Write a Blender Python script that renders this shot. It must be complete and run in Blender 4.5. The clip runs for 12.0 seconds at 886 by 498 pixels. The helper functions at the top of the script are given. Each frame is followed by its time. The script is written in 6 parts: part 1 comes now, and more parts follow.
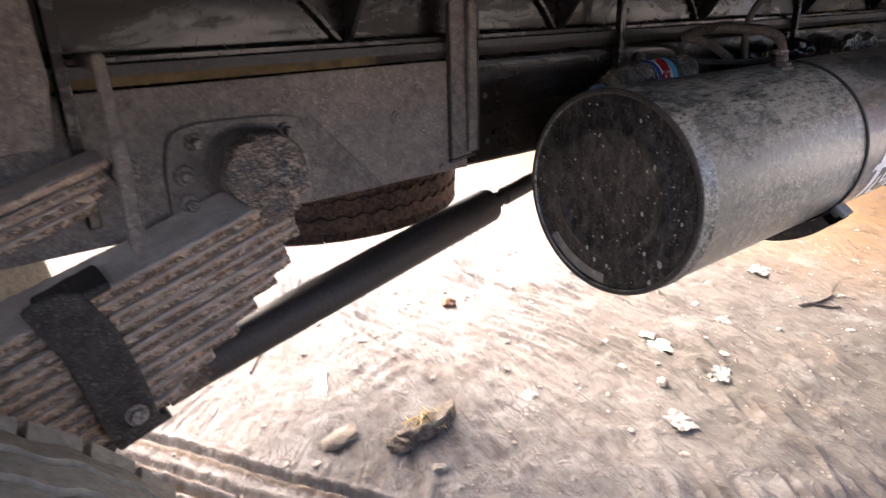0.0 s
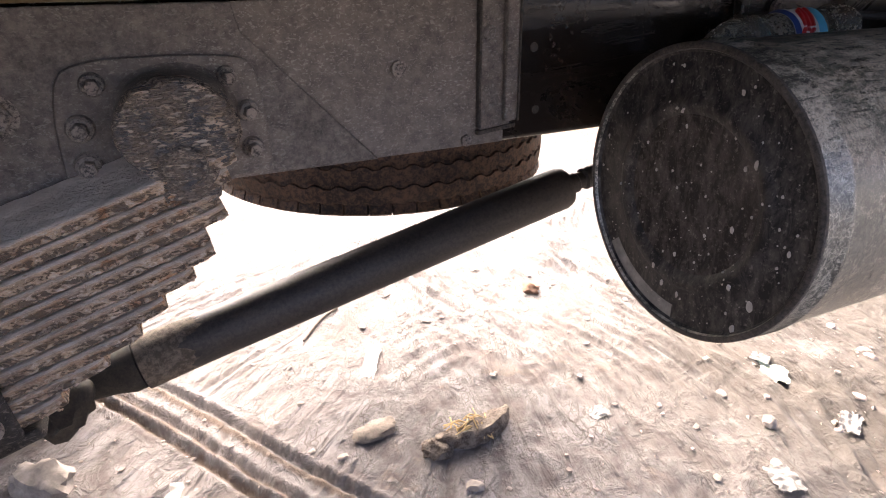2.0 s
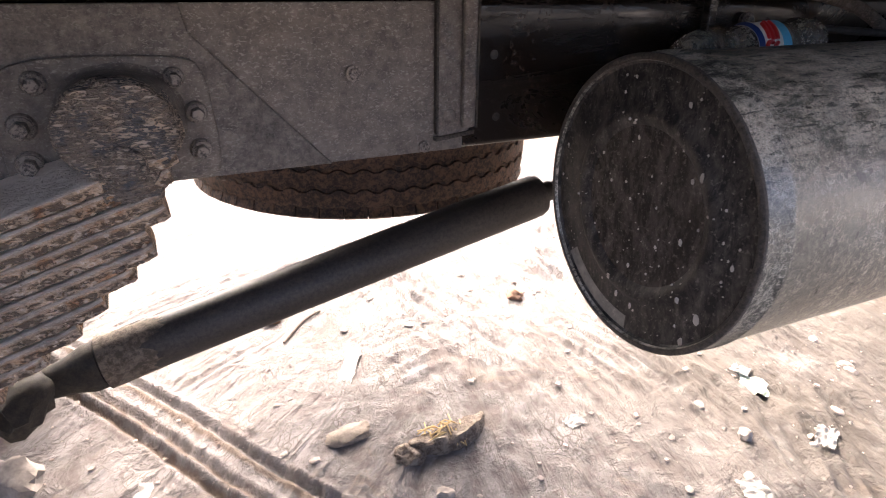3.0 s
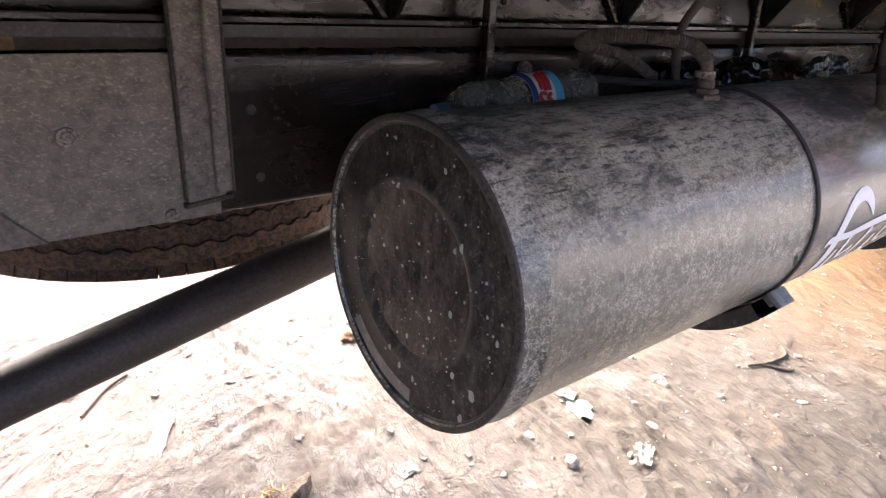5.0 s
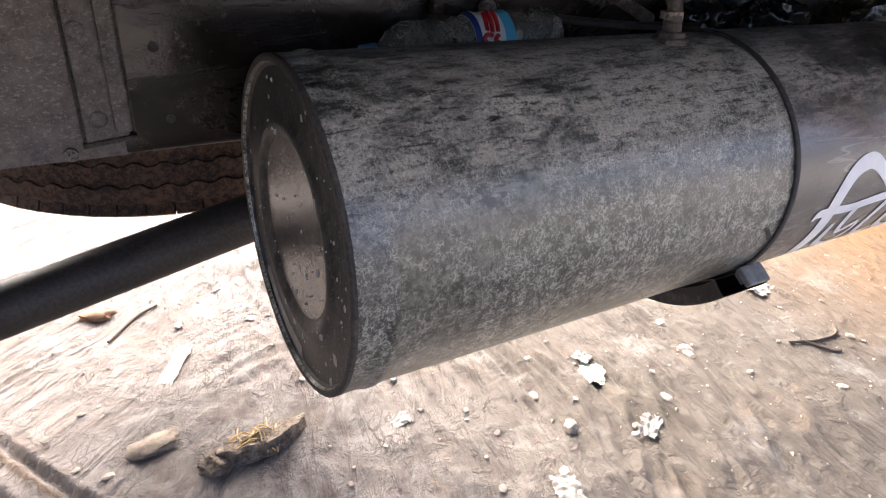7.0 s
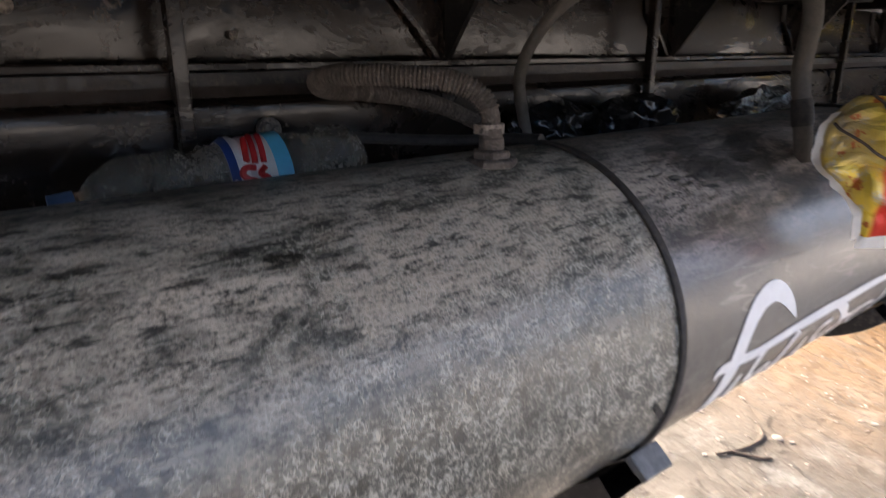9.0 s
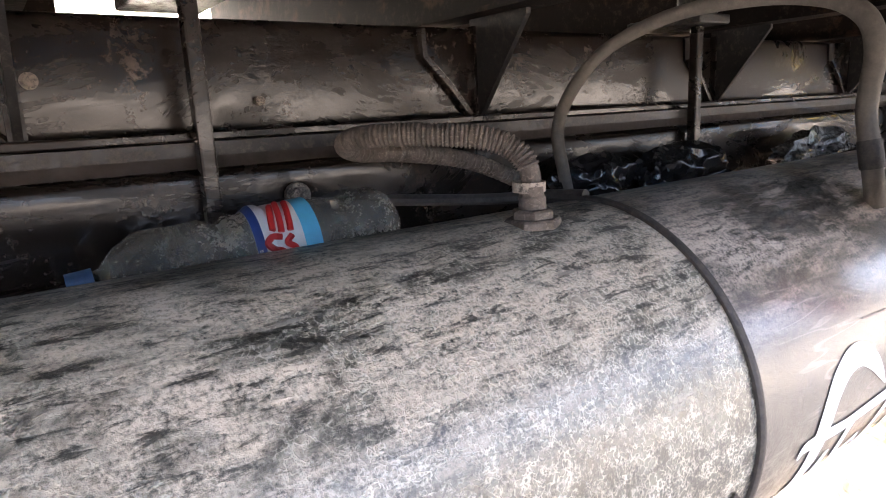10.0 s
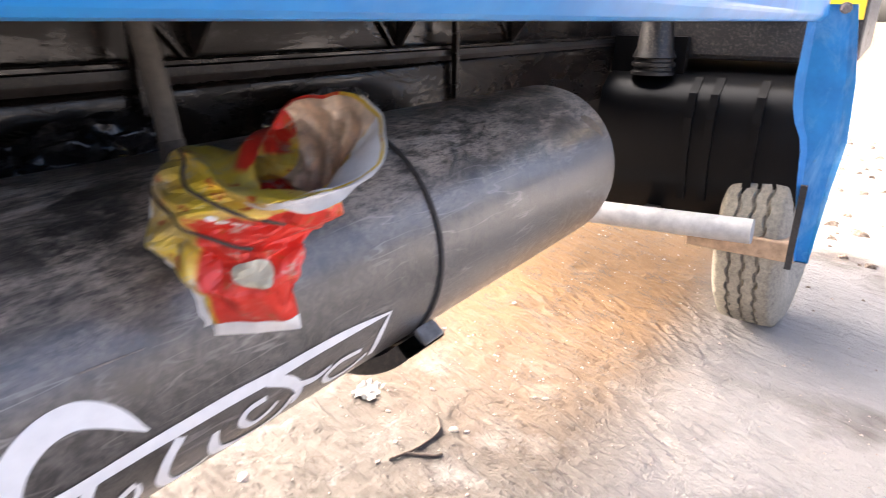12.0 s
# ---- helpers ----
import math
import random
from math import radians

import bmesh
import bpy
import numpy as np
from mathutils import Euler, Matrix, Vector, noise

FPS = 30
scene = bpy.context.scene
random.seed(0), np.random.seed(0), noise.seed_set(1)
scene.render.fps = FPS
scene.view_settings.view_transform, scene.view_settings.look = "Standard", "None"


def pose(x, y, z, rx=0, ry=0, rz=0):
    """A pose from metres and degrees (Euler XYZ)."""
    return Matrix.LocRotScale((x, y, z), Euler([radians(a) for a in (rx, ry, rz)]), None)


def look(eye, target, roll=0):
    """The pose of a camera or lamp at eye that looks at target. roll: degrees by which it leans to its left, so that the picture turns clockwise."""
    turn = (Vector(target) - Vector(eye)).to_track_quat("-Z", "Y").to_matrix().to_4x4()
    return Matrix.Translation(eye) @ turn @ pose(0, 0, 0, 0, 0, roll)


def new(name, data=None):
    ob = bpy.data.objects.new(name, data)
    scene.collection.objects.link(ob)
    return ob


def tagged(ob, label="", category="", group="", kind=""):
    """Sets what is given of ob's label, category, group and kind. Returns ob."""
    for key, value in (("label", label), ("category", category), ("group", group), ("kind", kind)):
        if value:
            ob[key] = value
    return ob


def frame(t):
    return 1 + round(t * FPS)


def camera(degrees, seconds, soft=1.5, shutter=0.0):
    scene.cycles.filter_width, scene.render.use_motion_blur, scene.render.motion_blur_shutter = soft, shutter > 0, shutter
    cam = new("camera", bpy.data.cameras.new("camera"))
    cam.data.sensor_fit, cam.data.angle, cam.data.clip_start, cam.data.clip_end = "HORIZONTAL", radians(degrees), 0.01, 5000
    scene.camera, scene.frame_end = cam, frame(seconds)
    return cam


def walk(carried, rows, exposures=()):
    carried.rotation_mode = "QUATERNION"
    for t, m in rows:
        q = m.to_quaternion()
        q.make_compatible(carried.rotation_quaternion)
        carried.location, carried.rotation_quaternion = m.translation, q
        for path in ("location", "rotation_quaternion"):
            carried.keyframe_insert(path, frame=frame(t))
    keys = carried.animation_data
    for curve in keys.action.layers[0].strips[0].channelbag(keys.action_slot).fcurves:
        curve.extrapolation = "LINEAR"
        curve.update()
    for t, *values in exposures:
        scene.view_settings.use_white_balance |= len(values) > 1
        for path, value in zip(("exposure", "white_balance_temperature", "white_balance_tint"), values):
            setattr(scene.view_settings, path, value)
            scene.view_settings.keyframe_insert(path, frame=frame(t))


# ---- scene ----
# ---------------------------------------------------------------- camera
cam = camera(69.7, 12.0, soft=1.0, shutter=0.3)
PATH = [
    (0, (0.291, 0.167, 1.259), (1.453, 1.634, 0.555), -1.7),
    (0.3, (0.369, 0.2, 1.26), (1.54, 1.616, 0.469), 0.4),
    (0.5, (0.432, 0.275, 1.24), (1.528, 1.76, 0.47), 0.7),
    (1, (0.508, 0.319, 1.22), (1.373, 1.953, 0.457), 0.8),
    (1.5, (0.572, 0.31, 1.205), (1.379, 1.975, 0.446), 1.8),
    (2, (0.602, 0.3, 1.203), (1.41, 1.943, 0.4), -0.5),
    (2.5, (0.624, 0.29, 1.205), (1.451, 1.938, 0.432), -0.3),
    (3, (0.662, 0.276, 1.205), (1.471, 1.924, 0.413), 0.7),
    (3.2, (0.683, 0.266, 1.211), (1.501, 1.926, 0.451), 1.4),
    (4.8, (0.801, 0.286, 1.24), (1.948, 1.772, 0.549), 2.6),
    (5, (0.809, 0.3, 1.236), (2.007, 1.733, 0.521), 2.4),
    (5.5, (0.868, 0.297, 1.23), (2.11, 1.681, 0.495), 4.2),
    (6, (0.981, 0.27, 1.235), (2.091, 1.717, 0.414), 5.2),
    (6.5, (1.026, 0.237, 1.224), (2.067, 1.711, 0.361), 4.4),
    (7, (1.027, 0.216, 1.233), (1.98, 1.741, 0.358), 2.3),
    (7.2, (1.041, 0.207, 1.24), (2.009, 1.742, 0.4), 2.1),
    (8.8, (1.28, 0.339, 1.226), (2.577, 1.72, 0.583), 3.5),
    (9, (1.318, 0.364, 1.225), (2.518, 1.851, 0.633), -0.3),
    (9.5, (1.354, 0.403, 1.226), (2.498, 1.981, 0.776), -1.8),
    (10, (1.351, 0.404, 1.225), (2.482, 1.997, 0.797), -2.9),
    (10.5, (1.362, 0.373, 1.228), (2.543, 1.922, 0.774), -2.4),
    (11, (1.461, 0.24, 1.241), (2.705, 1.707, 0.692), -4.1),
    (11.5, (1.614, 0.12, 1.27), (3.048, 1.35, 0.614), 0.0),
    (12, (1.824, 0.143, 1.285), (3.391, 1.179, 0.599), 0.6),
]
EXPOSURES = [(0.0, 3.36, 6700, 12), (2.0, 3.36, 6750, 13), (5.0, 3.50, 6700, 12), (6.2, 3.45, 6600, 12), (7.2, 3.15, 6650, 9), (8.8, 3.25, 6750, 7), (9.2, 3.75, 6950, 8), (9.6, 4.68, 7000, 9),
             (10.5, 5.0, 7050, 8), (11.15, 4.7, 6700, 7), (11.5, 4.12, 6800, 9), (12.0, 3.58, 6750, 11)]
walk(cam, [(t, look(eye, target, roll)) for t, eye, target, roll in PATH], EXPOSURES)

# ---------------------------------------------------------------- light
world = bpy.data.worlds.new("sky")
scene.world = world
world.use_nodes = True
wn = world.node_tree
sky = wn.nodes.new("ShaderNodeTexSky")
sky.sky_type, sky.sun_disc = "NISHITA", False
SUN_EL, SUN_AZ = 38.0, 78.0  # degrees; a veiled sun high beyond the far side of the lorry
sky.sun_elevation, sky.sun_rotation = radians(SUN_EL), radians(90 - SUN_AZ)
sky.dust_density, sky.air_density, sky.ozone_density = 7.0, 0.3, 0.2
wn.links.new(sky.outputs[0], wn.nodes["Background"].inputs[0])
wn.nodes["Background"].inputs[1].default_value = 0.15
sun = new("sun", bpy.data.lights.new("sun", "SUN"))
sun.data.energy, sun.data.angle, sun.data.color = 1.0, radians(112), (1.0, 0.96, 0.91)
sx, sy, sz = math.cos(radians(SUN_EL)) * math.cos(radians(SUN_AZ)), math.cos(radians(SUN_EL)) * math.sin(radians(SUN_AZ)), math.sin(radians(SUN_EL))
sun.matrix_world = look((10 * sx, 10 * sy, 10 * sz), (0, 0, 0))


# ---------------------------------------------------------------- materials
def shader(name, rough=0.6, metal=0.0, spec=0.5):
    m = bpy.data.materials.new(name)
    m.use_nodes = True
    b = m.node_tree.nodes["Principled BSDF"]
    b.inputs["Roughness"].default_value, b.inputs["Metallic"].default_value = rough, metal
    b.inputs["Specular IOR Level"].default_value = spec
    return m, m.node_tree, b


def coords(nt, scale=(1, 1, 1), turn=(0, 0, 0), world_space=False):
    if world_space:
        src = nt.nodes.new("ShaderNodeNewGeometry").outputs["Position"]
    else:
        src = nt.nodes.new("ShaderNodeTexCoord").outputs["Object"]
    mp = nt.nodes.new("ShaderNodeMapping")
    mp.inputs["Scale"].default_value = scale
    mp.inputs["Rotation"].default_value = [radians(a) for a in turn]
    nt.links.new(src, mp.inputs[0])
    return mp.outputs[0]


def grain(nt, vec, scale, detail=5.0, rough=0.6, warp=0.0):
    n = nt.nodes.new("ShaderNodeTexNoise")
    n.inputs["Scale"].default_value, n.inputs["Detail"].default_value = scale, detail
    n.inputs["Roughness"].default_value, n.inputs["Distortion"].default_value = rough, warp
    nt.links.new(vec, n.inputs["Vector"])
    return n.outputs["Fac"]


def ramp(nt, fac, lo, hi, a=0.0, b=1.0):
    r = nt.nodes.new("ShaderNodeMapRange")
    r.inputs["From Min"].default_value, r.inputs["From Max"].default_value = lo, hi
    r.inputs["To Min"].default_value, r.inputs["To Max"].default_value = a, b
    nt.links.new(fac, r.inputs["Value"])
    return r.outputs["Result"]


def calc(nt, op, a, b):
    n = nt.nodes.new("ShaderNodeMath")
    n.operation, n.use_clamp = op, True
    for i, v in enumerate((a, b)):
        if isinstance(v, (int, float)):
            n.inputs[i].default_value = v
        else:
            nt.links.new(v, n.inputs[i])
    return n.outputs[0]


def mix(nt, fac, a, b):
    n = nt.nodes.new("ShaderNodeMix")
    n.data_type = "RGBA"
    for sock, v in ((n.inputs["Factor"], fac), (n.inputs["A"], a), (n.inputs["B"], b)):
        if isinstance(v, (int, float)):
            sock.default_value = v
        elif isinstance(v, tuple):
            sock.default_value = (*v, 1)
        else:
            nt.links.new(v, sock)
    return n.outputs["Result"]


def relief(nt, bsdf, height, strength=0.4, distance=0.004):
    b = nt.nodes.new("ShaderNodeBump")
    b.inputs["Strength"].default_value, b.inputs["Distance"].default_value = strength, distance
    nt.links.new(height, b.inputs["Height"])
    nt.links.new(b.outputs[0], bsdf.inputs["Normal"])


def facing_up(nt):
    """How far a surface faces up: masks settled dust, lightened tops and the tank's underside."""
    g = nt.nodes.new("ShaderNodeNewGeometry")
    s = nt.nodes.new("ShaderNodeSeparateXYZ")
    nt.links.new(g.outputs["Normal"], s.inputs[0])
    return s.outputs["Z"]


def dusty(name, paint, dust, amount=0.5, fine=90, coarse=7, rough=0.45, bump=0.35, stretch=(1, 1, 1), up=0.0, spec=0.4, worn=None, deep=0.003, blur=0.0, fleck=0.0):
    """Painted or bare steel with dust in two scales, and rust or wear in patches."""
    m, nt, b = shader(name, rough, 0.0, spec)
    v = coords(nt, stretch, world_space=True)
    f1, f2 = grain(nt, v, fine, 7, 0.82), grain(nt, v, coarse, 5, 0.65, 0.3)
    both = calc(nt, "ADD", calc(nt, "MULTIPLY", f1, 0.76), calc(nt, "MULTIPLY", f2, 0.24))
    if up:
        both = calc(nt, "ADD", both, calc(nt, "MULTIPLY", ramp(nt, facing_up(nt), 0.1, 1.0), up))
    k = ramp(nt, both, 0.65 - 0.3 * amount - blur, 0.75 - 0.3 * amount + blur)
    base = paint
    if worn:
        base = mix(nt, ramp(nt, grain(nt, coords(nt, (1, 1, 1), world_space=True), 16, 6, 0.7), 0.55, 0.68), paint, worn)
    c = mix(nt, calc(nt, "MULTIPLY", k, 0.85), base, dust)
    if fleck:
        chip = ramp(nt, grain(nt, coords(nt, (0.75, 1, 1.25), (0, 25, 0), True), 240, 3, 0.65, 0.8), 0.56, 0.62, 0.0, fleck)
        chip = calc(nt, "MULTIPLY", chip, ramp(nt, f2, 0.38, 0.58, 0.2, 1.0))
        c = mix(nt, chip, c, tuple(min(0.5, 1.9 * q) for q in dust))
        f1 = calc(nt, "ADD", calc(nt, "MULTIPLY", f1, 0.4), calc(nt, "MULTIPLY", chip, 0.6))
    nt.links.new(c, b.inputs["Base Color"])
    nt.links.new(ramp(nt, k, 0, 1, rough, 0.9), b.inputs["Roughness"])
    relief(nt, b, calc(nt, "ADD", calc(nt, "MULTIPLY", f1, 0.6), calc(nt, "MULTIPLY", k, 0.4)), bump, deep)
    return m


def plain(name, colour, rough=0.5, vary=0.15, scale=30, metal=0.0, spec=0.5, bump=0.1):
    m, nt, b = shader(name, rough, metal, spec)
    v = coords(nt, world_space=True)
    f = grain(nt, v, scale, 5, 0.65)
    dark = tuple(c * (1 - vary) for c in colour)
    light = tuple(min(1, c * (1 + vary)) for c in colour)
    nt.links.new(mix(nt, ramp(nt, f, 0.35, 0.65), dark, light), b.inputs["Base Color"])
    nt.links.new(ramp(nt, grain(nt, v, scale * 3, 3), 0.3, 0.7, max(0, rough - 0.1), min(1, rough + 0.12)), b.inputs["Roughness"])
    relief(nt, b, f, bump, 0.002)
    return m


def glossy_black():
    """Glossy black chassis enamel, a little wavy, with spatter and runs, browned to stand for reflected sand."""
    m, nt, b = shader("chassis_enamel", 0.16, 0.0, 0.5)
    v = coords(nt, world_space=True)
    runs = grain(nt, coords(nt, (9, 9, 2), world_space=True), 1.0, 5, 0.7, 0.5)
    spat = grain(nt, v, 95, 4, 0.75)
    k = calc(nt, "ADD", calc(nt, "MULTIPLY", runs, 0.5), calc(nt, "MULTIPLY", spat, 0.5))
    k = ramp(nt, k, 0.57, 0.74)
    soot = ramp(nt, grain(nt, coords(nt, (3, 3, 9), world_space=True), 1.0, 6, 0.75, 0.8), 0.42, 0.58)
    # the brown puts the reflection of the sand into the enamel colour
    nt.links.new(mix(nt, calc(nt, "MULTIPLY", k, 0.6), (0.0125, 0.0092, 0.0073), (0.12, 0.073, 0.049)), b.inputs["Base Color"])
    nt.links.new(calc(nt, "ADD", ramp(nt, k, 0, 1, 0.13, 0.55), calc(nt, "MULTIPLY", soot, 0.22)), b.inputs["Roughness"])
    nt.links.new(ramp(nt, soot, 0, 1, 0.55, 0.22), b.inputs["Specular IOR Level"])
    peel = calc(nt, "MULTIPLY", ramp(nt, grain(nt, coords(nt, (1, 1, 2.2), world_space=True), 90, 4, 0.7), 0.5, 0.72), ramp(nt, grain(nt, v, 6, 4, 0.6), 0.48, 0.62))
    relief(nt, b, calc(nt, "ADD", calc(nt, "MULTIPLY", grain(nt, v, 190, 1, 0.4), 0.03), calc(nt, "MULTIPLY", peel, 0.08)), 0.4, 0.006)
    return m


M_RAIL = dusty("rail_paint", (0.020, 0.0185, 0.0172), (0.31, 0.265, 0.23), 0.57, 60, 6, 0.42, 0.4, deep=0.003, blur=0.14, fleck=0.28)
M_PLATE = dusty("plate_paint", (0.042, 0.037, 0.033), (0.29, 0.25, 0.215), 0.70, 60, 3.5, 0.5, 0.5, deep=0.004, blur=0.14, fleck=0.4)
M_FLAKE = plain("dried_flake", (0.56, 0.44, 0.33), 0.95, 0.45, 90, bump=0.5)
M_CLAMP = dusty("clamp_steel", (0.0084, 0.0084, 0.0084), (0.08866, 0.07657, 0.0669), 0.50, 60, 12, 0.5, 0.6, deep=0.005, blur=0.06, fleck=0.8)
M_JOINT = dusty("joint_grime", (0.012, 0.011, 0.010), (0.10, 0.082, 0.062), 0.42, 60, 12, 0.75, 0.6, blur=0.12)
M_BOLT = dusty("bolt_steel", (0.04, 0.036, 0.033), (0.33, 0.285, 0.245), 0.72, 200, 20, 0.5, 0.4)
M_BLACK = dusty("black_paint", (0.0105, 0.0105, 0.011), (0.095, 0.081, 0.071), 0.48, 90, 8, 0.35, 0.2)
M_TUBE = dusty("rod_paint", (0.0125, 0.012, 0.0125), (0.105, 0.091, 0.080), 0.42, 140, 5, 0.40, 0.12, blur=0.14)
M_BED = dusty("bed_steel", (0.010, 0.008, 0.007), (0.040, 0.030, 0.025), 0.45, 40, 4, 0.9, 0.25, (1, 1, 1), 0, 0.1, (0.05, 0.030, 0.021))
M_STRAP = dusty("strap_rubber", (0.015, 0.015, 0.015), (0.10, 0.086, 0.074), 0.45, 120, 12, 0.6, 0.3, blur=0.12)
M_HOSE = dusty("hose_dust", (0.045, 0.038, 0.034), (0.155, 0.132, 0.112), 0.62, 60, 12, 0.8, 0.5, blur=0.08, fleck=0.5)
M_CABLE = dusty("cable_dust", (0.06, 0.056, 0.05), (0.15, 0.136, 0.118), 0.6, 90, 10, 0.75, 0.2, blur=0.14)
M_AXLE = dusty("axle_mud", (0.07, 0.058, 0.045), (0.20, 0.165, 0.13), 0.7, 60, 8, 0.85, 0.5)
M_TYRE = dusty("tyre_rubber", (0.022, 0.016, 0.0135), (0.12, 0.072, 0.049), 0.68, 70, 8, 0.8, 0.25)
M_TYRE_PALE = dusty("tyre_dusty", (0.10, 0.092, 0.075), (0.42, 0.375, 0.295), 0.75, 70, 6, 0.85, 0.25, blur=0.12)
M_RIM = dusty("rim_paint", (0.12, 0.09, 0.08), (0.35, 0.28, 0.22), 0.6, 60, 6, 0.6, 0.2)
M_EDGE = dusty("worn_rim", (0.018, 0.0165, 0.015), (0.20, 0.172, 0.145), 0.45, 190, 10, 0.55, 0.8, blur=0.10)
M_SPLASH = plain("cement", (0.33, 0.31, 0.285), 0.9, 0.15, 60)
M_GUARD = dusty("guard_plastic", (0.004, 0.004, 0.0045), (0.022, 0.020, 0.019), 0.2, 60, 5, 0.3, 0.15, (1, 1, 1), 0, 0.15)
M_YELLOW = plain("yellow_paint", (0.80, 0.52, 0.03), 0.4, 0.1, 20)
M_STEP = plain("pale_board", (0.38, 0.38, 0.375), 0.5, 0.2, 14)
M_PACK = plain("packing_wood", (0.020, 0.014, 0.011), 0.8, 0.4, 40)
M_PACKWOOD = plain("packing_ochre", (0.095, 0.064, 0.026), 0.85, 0.45, 45, bump=0.5)
M_WOOD = plain("step_wood", (0.40, 0.27, 0.17), 0.8, 0.25, 26)
M_WHITE = plain("white_lettering", (0.78, 0.78, 0.76), 0.5, 0.05, 40)
M_RED = plain("red_print", (0.55, 0.03, 0.03), 0.4, 0.08, 30)
M_NAVY = plain("navy_print", (0.02, 0.05, 0.20), 0.4, 0.08, 30)
M_SKYBLUE = plain("cyan_print", (0.10, 0.45, 0.65), 0.4, 0.08, 30)
M_LABEL = plain("label_paper", (0.75, 0.73, 0.70), 0.45, 0.06, 40)
M_CAPBLUE = plain("cap_plastic", (0.10, 0.17, 0.30), 0.5, 0.15, 60)


def blue_enamel():
    """Blue bodywork paint, its sheen put into the colour as pale streaks, and chipped along its edges."""
    m, nt, b = shader("blue_paint", 0.35, 0.0, 0.5)
    v = coords(nt, world_space=True)
    # pale streaks stand for the bright sheen on the paint
    sheen_streak = ramp(nt, grain(nt, coords(nt, (2.5, 12, 4), world_space=True), 1.0, 6, 0.7, 0.5), 0.50, 0.68, 0.0, 0.7)
    chips = ramp(nt, grain(nt, v, 60, 5, 0.75), 0.62, 0.68, 0.0, 0.8)
    c = mix(nt, ramp(nt, grain(nt, v, 9, 4, 0.6), 0.35, 0.65), (0.008, 0.20, 0.53), (0.016, 0.28, 0.66))
    c = mix(nt, sheen_streak, c, (0.20, 0.44, 0.70))
    c = mix(nt, calc(nt, "MULTIPLY", chips, sheen_streak), c, (0.10, 0.09, 0.085))
    nt.links.new(c, b.inputs["Base Color"])
    nt.links.new(ramp(nt, sheen_streak, 0, 0.7, 0.28, 0.6), b.inputs["Roughness"])
    relief(nt, b, grain(nt, v, 14, 3), 0.12, 0.004)
    return m




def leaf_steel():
    """Spring steel under dust: on every leaf a smooth dusty band and a band of crust with pit shade put into its
    colour, rust towards the tips.
    """
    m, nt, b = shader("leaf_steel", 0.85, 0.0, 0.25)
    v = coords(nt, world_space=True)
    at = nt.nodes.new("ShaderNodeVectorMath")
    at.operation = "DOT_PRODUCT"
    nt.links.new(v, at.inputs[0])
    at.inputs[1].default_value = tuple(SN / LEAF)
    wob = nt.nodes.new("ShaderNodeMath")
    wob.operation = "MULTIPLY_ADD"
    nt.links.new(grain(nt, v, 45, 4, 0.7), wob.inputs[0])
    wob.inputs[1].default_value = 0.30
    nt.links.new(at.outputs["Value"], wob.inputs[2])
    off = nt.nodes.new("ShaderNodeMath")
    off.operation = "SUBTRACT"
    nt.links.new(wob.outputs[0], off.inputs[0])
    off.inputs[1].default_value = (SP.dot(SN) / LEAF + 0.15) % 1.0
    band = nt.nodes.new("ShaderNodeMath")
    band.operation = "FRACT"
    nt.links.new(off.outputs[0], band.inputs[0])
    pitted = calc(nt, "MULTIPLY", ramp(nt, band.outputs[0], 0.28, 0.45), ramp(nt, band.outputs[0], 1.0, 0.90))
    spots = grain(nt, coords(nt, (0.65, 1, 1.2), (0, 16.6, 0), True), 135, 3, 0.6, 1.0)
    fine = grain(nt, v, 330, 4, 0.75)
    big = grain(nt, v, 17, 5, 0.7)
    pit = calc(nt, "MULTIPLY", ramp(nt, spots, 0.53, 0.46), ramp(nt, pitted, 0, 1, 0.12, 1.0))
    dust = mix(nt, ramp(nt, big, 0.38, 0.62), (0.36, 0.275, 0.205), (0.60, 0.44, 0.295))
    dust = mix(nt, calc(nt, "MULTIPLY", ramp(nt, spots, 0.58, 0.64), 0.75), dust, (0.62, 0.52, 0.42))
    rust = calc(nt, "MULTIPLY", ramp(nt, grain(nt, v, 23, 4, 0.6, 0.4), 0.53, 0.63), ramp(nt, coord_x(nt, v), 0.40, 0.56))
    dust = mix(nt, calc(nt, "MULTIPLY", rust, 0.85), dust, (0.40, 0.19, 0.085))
    # shade inside the pits is put into the colour
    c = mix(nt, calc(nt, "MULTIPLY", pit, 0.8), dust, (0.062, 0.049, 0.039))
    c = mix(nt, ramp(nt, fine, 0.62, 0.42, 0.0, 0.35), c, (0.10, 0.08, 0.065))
    # level faces: settled dust, lightened further to stand for side light
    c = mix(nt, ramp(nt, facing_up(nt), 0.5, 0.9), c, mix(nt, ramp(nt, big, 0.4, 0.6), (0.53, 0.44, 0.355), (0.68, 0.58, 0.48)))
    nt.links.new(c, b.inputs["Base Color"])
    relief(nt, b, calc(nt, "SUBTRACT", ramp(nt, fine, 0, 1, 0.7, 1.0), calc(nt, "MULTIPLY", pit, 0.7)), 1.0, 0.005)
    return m


